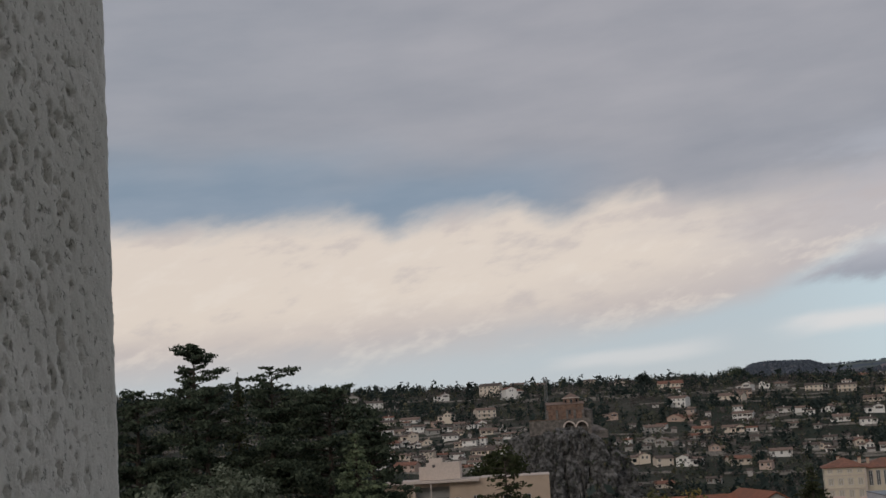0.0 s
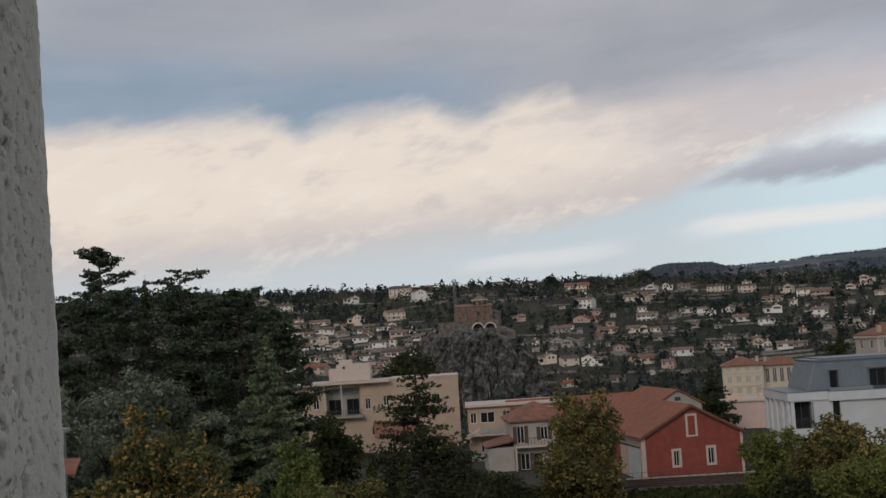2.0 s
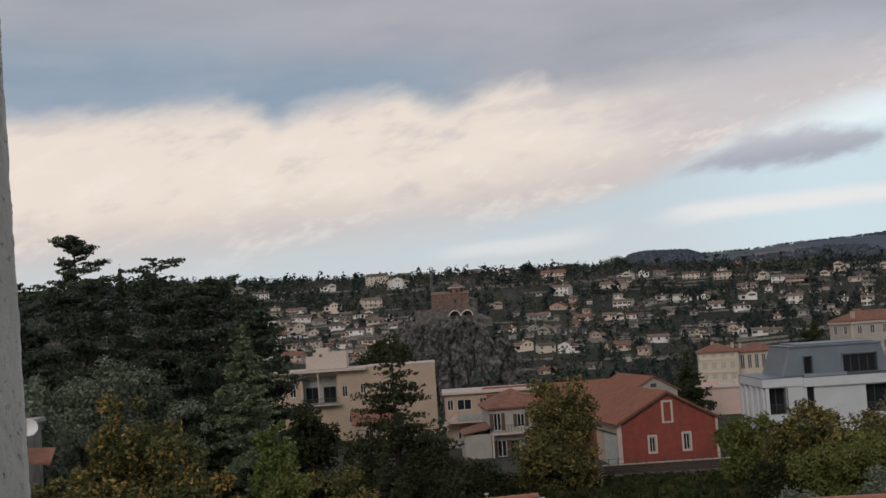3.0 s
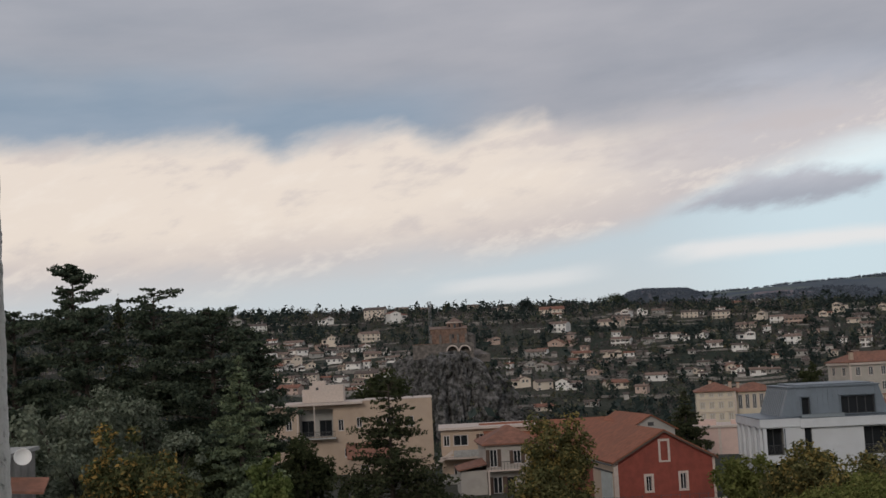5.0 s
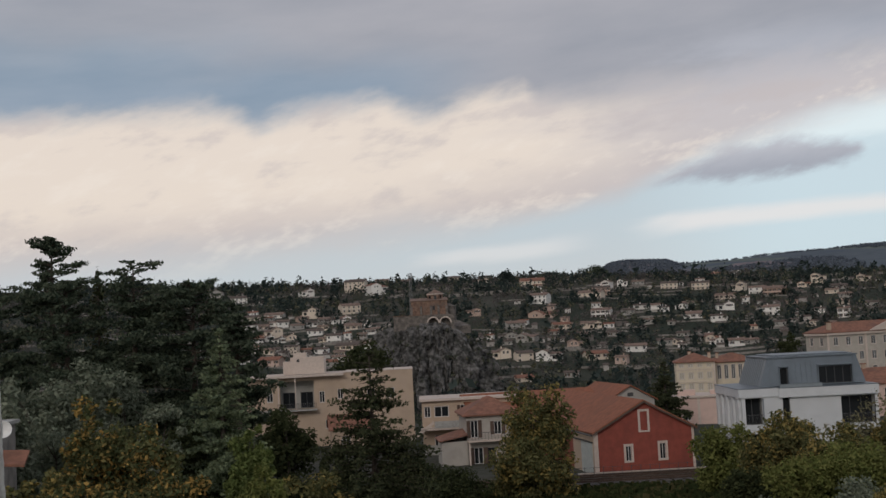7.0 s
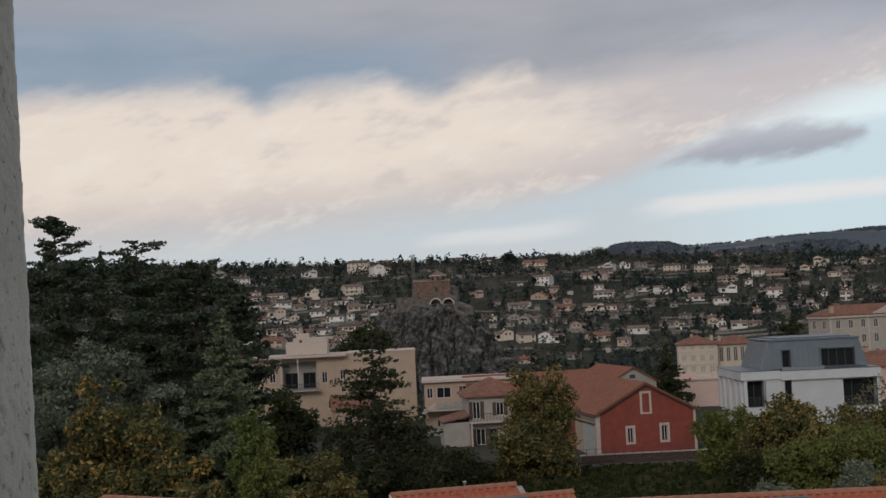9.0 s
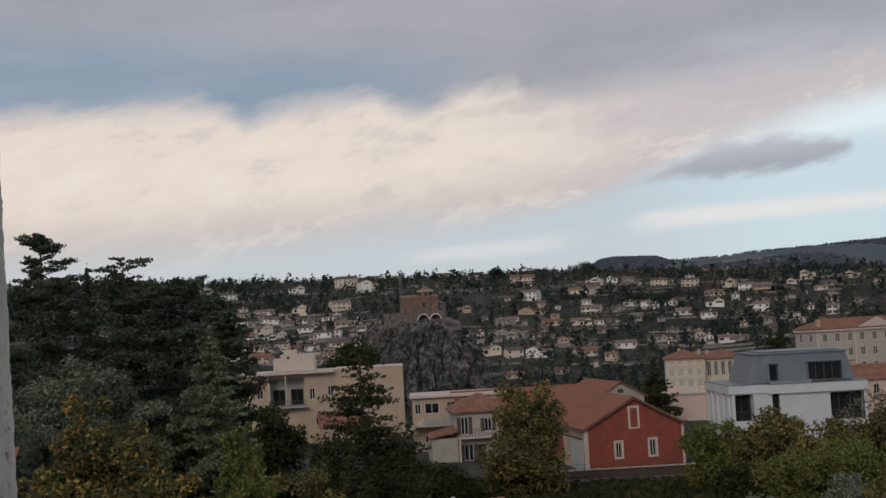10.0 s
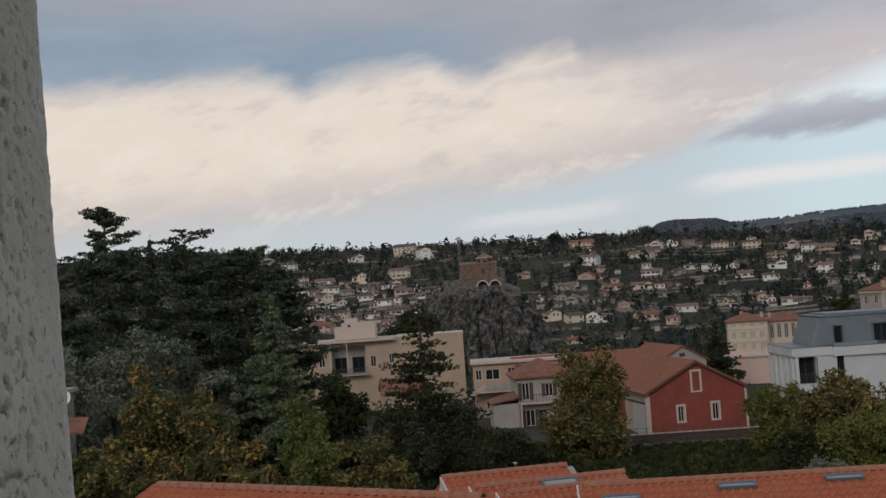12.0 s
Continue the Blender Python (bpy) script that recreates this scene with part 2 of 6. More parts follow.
def hazed_far_fields():
    """Far ridge: strips of ploughed earth, pasture and wood, with bluish distance haze mixed into the colours."""
    mat = bpy.data.materials.new("hazed_far_fields")
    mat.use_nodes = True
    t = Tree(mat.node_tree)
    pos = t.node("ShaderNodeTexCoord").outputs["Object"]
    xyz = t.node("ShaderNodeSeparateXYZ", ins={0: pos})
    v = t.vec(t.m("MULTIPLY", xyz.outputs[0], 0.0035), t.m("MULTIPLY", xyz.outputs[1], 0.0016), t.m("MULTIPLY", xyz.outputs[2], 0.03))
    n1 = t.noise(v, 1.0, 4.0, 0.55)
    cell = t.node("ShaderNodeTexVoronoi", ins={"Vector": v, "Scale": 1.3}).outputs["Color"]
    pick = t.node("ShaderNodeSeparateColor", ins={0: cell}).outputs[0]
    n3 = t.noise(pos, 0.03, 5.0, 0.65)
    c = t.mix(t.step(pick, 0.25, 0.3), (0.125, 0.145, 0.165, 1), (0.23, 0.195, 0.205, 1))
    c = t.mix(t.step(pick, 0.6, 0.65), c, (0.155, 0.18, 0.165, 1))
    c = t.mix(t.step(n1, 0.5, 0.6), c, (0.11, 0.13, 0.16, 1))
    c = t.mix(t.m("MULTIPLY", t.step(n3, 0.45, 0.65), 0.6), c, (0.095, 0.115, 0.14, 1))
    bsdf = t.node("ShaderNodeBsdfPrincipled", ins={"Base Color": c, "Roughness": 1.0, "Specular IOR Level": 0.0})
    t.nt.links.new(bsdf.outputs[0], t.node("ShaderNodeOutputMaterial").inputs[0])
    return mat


M_ROUGHCAST = roughcast()
M_HILL = hillside()
M_HAZED_FIELDS = hazed_far_fields()
M_PALE = material("greyish_pale_render", (0.40, 0.365, 0.325), 0.85, vary=0.1, grain=0.8, spots=(0.36, 0.33, 0.3), spot_fac=0.45)
# paler than concrete so the unseen loggia surfaces throw light back
M_LOGGIA_BOUNCE = material("pale_bounce_paint", (0.74, 0.72, 0.68), 0.8, vary=0.06, grain=2.0, spots=(0.62, 0.6, 0.56), spot_fac=0.3)
M_CONCRETE = material("concrete", (0.36, 0.35, 0.33), 0.85, vary=0.15)
M_RED = material("red_render", (0.25, 0.060, 0.041), 0.85, vary=0.14, grain=1.2, spots=(0.19, 0.050, 0.037), spot_fac=0.6)
M_CREAM = material("cream_render", (0.46, 0.35, 0.262), 0.85, vary=0.08, grain=0.8, spots=(0.370, 0.290, 0.229), spot_fac=0.4)
M_YELLOW = material("pale_yellow_render", (0.60, 0.52, 0.40), 0.85, vary=0.08, grain=0.8, spots=(0.45, 0.4, 0.33), spot_fac=0.4)
M_WHITE = material("white_render", (0.78, 0.76, 0.73), 0.8, vary=0.06, grain=0.8, spots=(0.5, 0.5, 0.48), spot_fac=0.35)
M_PINK = material("pink_render", (0.60, 0.43, 0.37), 0.85, vary=0.08, grain=0.8, spots=(0.5, 0.36, 0.3), spot_fac=0.4)
M_GREY = material("grey_render", (0.36, 0.34, 0.31), 0.85, vary=0.1, grain=0.8, spots=(0.27, 0.26, 0.24), spot_fac=0.4)
M_STONE = material("warm_stone", (0.20, 0.122, 0.088), 0.9, vary=0.45, grain=0.8, bump=0.4, spots=(0.115, 0.092, 0.078), spot_fac=0.8, spot_scale=0.4)
M_TILE_FAR = material("clay_tile_roof", (0.225, 0.100, 0.064), 0.85, vary=0.25, grain=1.5, bump=0.4, spots=(0.13, 0.075, 0.057), spot_fac=0.6, spot_scale=0.3)
M_TILE_RED = material("brown_red_tile_roof", (0.25, 0.088, 0.045), 0.85, vary=0.2, grain=1.5, bump=0.4, spots=(0.19, 0.078, 0.045), spot_fac=0.5, spot_scale=0.2)
M_TILE_BROWN = material("brown_tile_roof", (0.105, 0.077, 0.063), 0.85, vary=0.25, grain=1.5, bump=0.4, spots=(0.070, 0.056, 0.049), spot_fac=0.6)
M_HILL_CREAM = material("cream_house_render", (0.74, 0.63, 0.51), 0.85, vary=0.08, per_object=0.5, second=(0.42, 0.36, 0.31))
M_HILL_WHITE = material("pale_house_render", (0.85, 0.81, 0.76), 0.85, vary=0.06, per_object=0.4, second=(0.50, 0.48, 0.45))
M_HILL_PINK = material("pink_house_render", (0.56, 0.42, 0.35), 0.85, vary=0.08, per_object=0.6, second=(0.38, 0.26, 0.20))
M_TILE_DULL = material("weathered_tile_roof", (0.20, 0.135, 0.105), 0.85, vary=0.25, grain=1.5, bump=0.4, spots=(0.11, 0.082, 0.068), spot_fac=0.6)
M_ZINC = material("grey_zinc", (0.15, 0.175, 0.2), 0.45, metal=0.3, vary=0.08, grain=0.5, bump=0.05)
M_TRIM = material("pale_stone_trim", (0.54, 0.45, 0.39), 0.8, vary=0.08, bump=0.05)
M_FRAME = material("white_window_frame", (0.6, 0.58, 0.56), 0.6, vary=0.04, bump=0.0)
M_DARK = material("dark_metal", (0.05, 0.05, 0.052), 0.5, vary=0.1, bump=0.0)
M_GLASS = glass_material("window_glass", (0.02, 0.022, 0.025))
M_BLIND = material("closed_pale_shutter", (0.42, 0.37, 0.30), 0.7, vary=0.05, bump=0.0)
# window glass with a lighter grey base colour than M_GLASS
M_PALE_GLASS = glass_material("pale_grey_glass", (0.12, 0.12, 0.12), 0.2)
M_SHUTTER = material("brown_shutter", (0.09, 0.055, 0.04), 0.7, vary=0.15)
M_ROCK = material("volcanic_rock", (0.115, 0.110, 0.106), 0.95, vary=0.85, grain=0.55, bump=1.0, spots=(0.026, 0.028, 0.023), spot_fac=0.85, spot_scale=0.25, bump_scale=0.9, bump_dist=0.8)
M_BARK = material("bark", (0.055, 0.042, 0.032), 0.9, vary=0.4, grain=4.0, bump=0.5)
L_CEDAR = leaf_material("cedar_needles", (0.036, 0.052, 0.038), (0.115, 0.135, 0.090))
L_FIR = leaf_material("fir_needles", (0.028, 0.037, 0.021), (0.088, 0.094, 0.050))
L_CONIFER = leaf_material("green_conifer_needles", (0.105, 0.135, 0.085), (0.24, 0.28, 0.16))
L_GREYGREEN = leaf_material("grey_green_leaves", (0.110, 0.132, 0.094), (0.25, 0.27, 0.195))
L_AUTUMN = leaf_material("turning_leaves", (0.058, 0.074, 0.034), (0.185, 0.178, 0.080), (0.43, 0.27, 0.085), 0.13)
L_LIME = leaf_material("light_green_leaves", (0.085, 0.115, 0.038), (0.18, 0.21, 0.075))
L_LIME2 = leaf_material("mid_green_leaves", (0.091, 0.111, 0.034), (0.221, 0.227, 0.078))
L_OLIVE = leaf_material("olive_leaves", (0.068, 0.076, 0.034), (0.205, 0.190, 0.084), (0.34, 0.25, 0.085), 0.15)
L_THIN = leaf_material("faded_leaves", (0.108, 0.108, 0.066), (0.228, 0.204, 0.120))
L_DARK = leaf_material("dark_shrub_leaves", (0.030, 0.039, 0.020), (0.076, 0.085, 0.040))
L_WOOD = leaf_material("evergreen_wood_leaves", (0.024, 0.036, 0.034), (0.066, 0.082, 0.074))
L_SCRUB = leaf_material("scrub_leaves", (0.055, 0.068, 0.052), (0.135, 0.145, 0.105), (0.19, 0.165, 0.10), 0.15)
L_BARE = leaf_material("bare_twigs", (0.070, 0.062, 0.060), (0.155, 0.138, 0.128))
# blue-grey haze of the distance is put into these leaf colours
L_FAR_HAZED = leaf_material("hazed_forest_leaves", (0.105, 0.125, 0.155), (0.165, 0.185, 0.215))
L_GRASS = leaf_material("grass_blades", (0.026, 0.036, 0.015), (0.055, 0.066, 0.027), (0.085, 0.075, 0.035), 0.2)


# ---- geometry helpers ----
class Geo:
    def __init__(self):
        self.v, self.f = [], []

    def poly(self, *pts):
        n = len(self.v)
        self.v.extend(tuple(p) for p in pts)
        self.f.append(tuple(range(n, n + len(pts))))
        return self

    def box(self, x0, y0, z0, x1, y1, z1):
        n = len(self.v)
        self.v.extend([(x0, y0, z0), (x1, y0, z0), (x1, y1, z0), (x0, y1, z0), (x0, y0, z1), (x1, y0, z1), (x1, y1, z1), (x0, y1, z1)])
        for q in ((3, 2, 1, 0), (4, 5, 6, 7), (0, 1, 5, 4), (1, 2, 6, 5), (2, 3, 7, 6), (3, 0, 4, 7)):
            self.f.append(tuple(n + i for i in q))
        return self

    def slab(self, pts, down):
        """A plate: the outline pts thickened by the vector down."""
        n, k = len(self.v), len(pts)
        self.v.extend(tuple(p) for p in pts)
        self.v.extend(tuple(Vector(p) + Vector(down)) for p in pts)
        self.f.append(tuple(range(n, n + k)))
        self.f.append(tuple(range(n + 2 * k - 1, n + k - 1, -1)))
        for i in range(k):
            j = (i + 1) % k
            self.f.append((n + i, n + k + i, n + k + j, n + j))
        return self

    def tube(self, a, b, ra, rb, sides=7):
        a, b = Vector(a), Vector(b)
        q = (b - a).to_track_quat("Z", "Y")
        n = len(self.v)
        for p, r in ((a, ra), (b, rb)):
            for i in range(sides):
                w = 2 * math.pi * i / sides
                self.v.append(tuple(p + q @ Vector((r * math.cos(w), r * math.sin(w), 0))))
        for i in range(sides):
            j = (i + 1) % sides
            self.f.append((n + i, n + j, n + sides + j, n + sides + i))
        self.f.append(tuple(range(n + sides - 1, n - 1, -1)))
        self.f.append(tuple(range(n + sides, n + 2 * sides)))
        return self

    def wall(self, a, b, z0, z1, th, holes=(), gable=0.0):
        """A wall from a to b in plan (outer face to the right of a>b), with openings (u, z, w, h) that go through it."""
        a, b = Vector((*a, 0)), Vector((*b, 0))
        L = (b - a).length
        u = (b - a) / L
        n = Vector((u.y, -u.x, 0))

        def p(s, z, depth):
            return tuple(a + u * s - n * depth + Vector((0, 0, z)))
        us = sorted({0.0, L, *[max(0, h[0]) for h in holes], *[min(L, h[0] + h[2]) for h in holes]})
        zs = sorted({z0, z1, *[h[1] for h in holes if h[1] < z1], *[min(z1, h[1] + h[3]) for h in holes]})
        for i in range(len(us) - 1):
            for k in range(len(zs) - 1):
                mu, mz = (us[i] + us[i + 1]) / 2, (zs[k] + zs[k + 1]) / 2
                if any(h[0] < mu < h[0] + h[2] and h[1] < mz < h[1] + h[3] for h in holes):
                    continue
                for dep, order in ((0, (0, 1, 2, 3)), (th, (3, 2, 1, 0))):
                    q = [p(us[i], zs[k], dep), p(us[i + 1], zs[k], dep), p(us[i + 1], zs[k + 1], dep), p(us[i], zs[k + 1], dep)]
                    self.poly(*[q[o] for o in order])
        for s, z, w, h in holes:
            c = [(s, z), (s + w, z), (s + w, z + h), (s, z + h)]
            for i in range(4):
                j = (i + 1) % 4
                self.poly(p(*c[i], 0), p(*c[i], th), p(*c[j], th), p(*c[j], 0))
        if gable:
            def slope(s):
                return z1 + gable * (1 - abs(2 * s / L - 1))
            cols = sorted({*us, L / 2})
            for ua, ub in zip(cols, cols[1:]):
                lo = [z1]
                for h in holes:
                    if h[0] <= (ua + ub) / 2 <= h[0] + h[2] and h[1] + h[3] > z1:
                        lo = [h[1] + h[3]] if h[1] <= z1 else [z1, h[1], h[1] + h[3]]
                for dep in (0, th):
                    if len(lo) == 3:
                        self.poly(p(ua, lo[0], dep), p(ub, lo[0], dep), p(ub, lo[1], dep), p(ua, lo[1], dep))
                    pts = [p(ua, lo[-1], dep), p(ub, lo[-1], dep)]
                    pts += [p(ub, slope(ub), dep)] if ub < L - 1e-6 else []
                    pts += [p(ua, slope(ua), dep)] if ua > 1e-6 else []
                    self.poly(*pts)
        return self

    def mesh(self, name, mat, smooth=False):
        me = bpy.data.meshes.new(name)
        me.from_pydata(self.v, [], self.f)
        me.materials.append(mat)
        if smooth:
            me.polygons.foreach_set("use_smooth", [True] * len(me.polygons))
        me.update()
        return me


def part(name, geo, mat, parent, label="", smooth=False):
    me = geo if isinstance(geo, bpy.types.Mesh) else geo.mesh(name, mat, smooth)
    ob = new(name, me)
    if parent is not None:
        ob.parent = parent
    return tagged(ob, label)


def thing(name, label, category, m=None, group="", kind=""):
    ob = new(name)
    if m is not None:
        ob.matrix_basis = m
    return tagged(ob, label, category, group, kind)


# ---- leaves ----
def leaf_cloud(centres, sizes, count, leaf, rng, flat=1.0):
    """Leaves as small four-sided blades scattered in clumps. Returns a mesh's arrays."""
    centres, sizes = np.asarray(centres, float), np.asarray(sizes, float)
    vol = sizes ** 2
    pick = rng.choice(len(centres), count, p=vol / vol.sum())
    u = rng.normal(size=(count, 3))
    u /= np.linalg.norm(u, axis=1)[:, None]
    rad = sizes[pick] * rng.uniform(0.35, 1.08, count)
    pos = centres[pick] + u * rad[:, None] * np.array((1, 1, flat))
    nrm = u * 0.6 + rng.normal(size=(count, 3)) * 0.7 + np.array((0, 0, 0.5))
    nrm /= np.linalg.norm(nrm, axis=1)[:, None]
    t = np.cross(nrm, rng.normal(size=(count, 3)))
    t /= np.linalg.norm(t, axis=1)[:, None]
    b = np.cross(nrm, t)
    s = leaf * 1.2 * rng.uniform(0.5, 1.4, count)[:, None]
    v = np.stack([pos - t * s, pos + b * s * 0.55, pos + t * s, pos - b * s * 0.55], 1).reshape(-1, 3)
    return v


def quad_mesh(name, v, mat):
    n = len(v) // 4
    me = bpy.data.meshes.new(name)
    me.vertices.add(len(v))
    me.vertices.foreach_set("co", np.asarray(v, np.float32).ravel())
    me.loops.add(4 * n)
    me.loops.foreach_set("vertex_index", np.arange(4 * n, dtype=np.int32))
    me.polygons.add(n)
    me.polygons.foreach_set("loop_start", np.arange(0, 4 * n, 4, dtype=np.int32))
    me.materials.append(mat)
    me.update()
    me.validate()
    return me


# ---- ground ----
PROFILE_R = (0, 30, 60, 95, 125, 190, 290, 400, 470, 540, 640, 800, 1000, 1120, 1500, 2600, 3600, 4600)
PROFILE_Z = (3, 4, 4, 1.5, 0, 0, -5, -13, -12, -3, 10, 29, 60, 72, 66, 60, 90, 60)


def smooth(x, a, b):
    u = min(1.0, max(0.0, (x - a) / (b - a)))
    return u * u * (3 - 2 * u)


# height of the plateau's rim and of the far ridge over the heading
RIM_AZ = (-24, -13.8, -8.4, -3.1, 0.4, 6.2, 7.0, 8.8, 13.4, 16.4, 19.2, 26)
RIM_Z = (73, 71, 67, 65, 65, 63, 60, 58, 56, 52, 48, 44)
RIDGE_AZ = (4.0, 6.0, 6.9, 7.6, 9.6, 10.2, 12.2, 14.0, 16.0, 19.3, 24)
RIDGE_Z = (60, 130, 184, 191, 187, 174, 176, 183, 187, 194, 200)


def ground_z(x, y):
    r = math.hypot(x, y)
    az = math.degrees(math.atan2(x, y))
    z = float(np.interp(r, PROFILE_R, PROFILE_Z))
    z -= (72 - float(np.interp(az, RIM_AZ, RIM_Z))) * smooth(r, 860, 1110) * (1 - smooth(r, 1800, 2600))
    ridge = max(0.0, float(np.interp(az, RIDGE_AZ, RIDGE_Z)) - 84) * (1 if abs(az) < 90 else 0)
    z += ridge * smooth(r, 2200, 3450) * (1 - smooth(r, 3700, 4600))
    if r > 240:
        k = smooth(r, 240, 600) * (1 - 0.9 * smooth(r, 860, 1060))
        z += k * (4.0 * math.sin(x * 0.011 + 1.0) * math.sin(y * 0.009) + 2.0 * math.sin(x * 0.037) * math.cos(y * 0.031))
    return z


def build_ground():
    """One sheet round the viewpoint, finer ahead, out to the far ridge."""
    angs = list(np.arange(-180, -32, 6.0)) + list(np.arange(-32, 32.01, 0.4)) + list(np.arange(38, 180, 6.0))
    rad = [4.0]
    while rad[-1] < 4900:
        rad.append(rad[-1] * 1.045 + 0.5)
    g = Geo()
    g.v.append((0, 0, ground_z(0, 0)))
    for r in rad:
        for a in angs:
            x, y = r * math.sin(radians(a)), r * math.cos(radians(a))
            g.v.append((x, y, ground_z(x, y)))
    n = len(angs)
    for i in range(n):
        g.f.append((0, 1 + (i + 1) % n, 1 + i))
    for k in range(len(rad) - 1):
        for i in range(n):
            j = (i + 1) % n
            g.f.append((1 + k * n + i, 1 + k * n + j, 1 + (k + 1) * n + j, 1 + (k + 1) * n + i))
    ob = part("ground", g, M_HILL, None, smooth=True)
    ob.data.materials.append(M_HAZED_FIELDS)
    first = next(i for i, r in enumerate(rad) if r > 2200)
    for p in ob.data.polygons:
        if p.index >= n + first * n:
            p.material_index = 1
    tagged(ob, "dark green and brown hillside meadows and scrub", "ground", kind="structure")


build_ground()


# ---- loggia where the camera stands ----
def build_loggia():
    turn = pose(-0.2215, 0.6, EYE, 0, -1.6, -17)
    # side wall: its outer corner at the local origin, running back
    bm = bmesh.new()
    bmesh.ops.create_cube(bm, size=1.0)
    for v in bm.verts:
        v.co = Vector((-0.114 + 0.212 * v.co.x, -0.904 + 1.8 * v.co.y, 0.0 + 3.4 * v.co.z))
    vert = [e for e in bm.edges if abs(e.verts[0].co.z - e.verts[1].co.z) > 1]
    bmesh.ops.bevel(bm, geom=vert, offset=0.012, segments=4, affect="EDGES", profile=0.5)
    me = bpy.data.meshes.new("wall_west")
    bm.to_mesh(me)
    bm.free()
    me.materials.append(M_ROUGHCAST)
    for p in me.polygons:
        p.use_smooth = False
    ob = new("wall_west", me)
    ob.matrix_basis = turn
    tagged(ob, "grey roughcast loggia side wall with rounded corner", "wall", kind="structure")
    # the coat of roughcast near the corner, with its torn pits as relief
    r = 0.012
    prof = [(0.0, y, 1.0, 0.0) for y in np.arange(-0.30, -r, 0.0013)]
    prof += [(-r + r * math.cos(w), -r + r * math.sin(w), math.cos(w), math.sin(w)) for w in np.linspace(0, math.pi / 2, 14)]
    prof += [(x, 0.0, 0.0, 1.0) for x in np.arange(-r - 0.002, -0.2, -0.004)]
    zs = np.arange(-0.36, 0.46, 0.0018)
    verts = []
    for k, (x, y, nx, ny) in enumerate(prof):
        arc = y - x
        calm = smooth(abs(arc + r), 0.008, 0.03)
        for z in zs:
            p = Vector((arc * 250.0 + 70.0 * z, z * 125.0, 0.0))
            a = noise.noise(p) + 0.7 * noise.noise(p * 2.2) + 0.35 * noise.noise(p * 0.3)
            pit = min(1.0, max(0.0, (-a - 0.34) / 0.2))
            d = -0.0034 * (0.2 + 0.8 * calm) * pit * pit * (3 - 2 * pit) + 0.0005 * noise.noise(p * 3.1) + 0.0007 * noise.noise(p * 0.6)
            verts.append((x + nx * d, y + ny * d, z))
    m = len(zs)
    idx = np.arange(len(prof) * m).reshape(len(prof), m)
    quads = np.stack([idx[:-1, :-1], idx[1:, :-1], idx[1:, 1:], idx[:-1, 1:]], -1).reshape(-1, 4)
    me = bpy.data.meshes.new("render_coat")
    me.from_pydata(verts, [], quads.tolist())
    me.materials.append(M_ROUGHCAST)
    me.polygons.foreach_set("use_smooth", [True] * len(me.polygons))
    me.update()
    coat = new("render_coat", me)
    coat.parent = ob
    # added surfaces out of view, pale to bounce light onto the side wall
    for name, b, label, cat in (
            ("floor", (-0.22, -1.8, -1.87, 7.6, 0.05, -1.705), "unseen pale loggia floor slab that bounces light", "floor"),
            ("ceiling", (-0.22, -1.8, 1.705, 7.6, -0.5, 1.9), "unseen pale slab above the loggia that bounces light", "ceiling"),
            ("wall_south", (-0.22, -2.05, -1.87, 7.6, -1.803, 1.9), "unseen pale rear loggia wall that bounces light", "wall"),
            ("wall_east", (7.4, -1.8, -1.7, 7.6, -0.3, 1.7), "unseen pale far loggia wall that bounces light", "wall"),
            ("wall_north", (0.003, -0.12, -1.7, 7.397, 0.0, -0.62), "unseen pale loggia parapet that bounces light", "parapet")):
        o = part(name, Geo().box(*b), M_LOGGIA_BOUNCE, None)
        o.matrix_basis = turn
        tagged(o, label, cat, kind="structure")
    # the storeys below
    o = part("wall_below", Geo().box(-4.0, -9.0, -14.0, 6.0, -0.02, -1.873), M_CONCRETE, None)
    o.matrix_basis = turn
    tagged(o, "grey rendered storeys of the building below", "wall", kind="structure")


build_loggia()


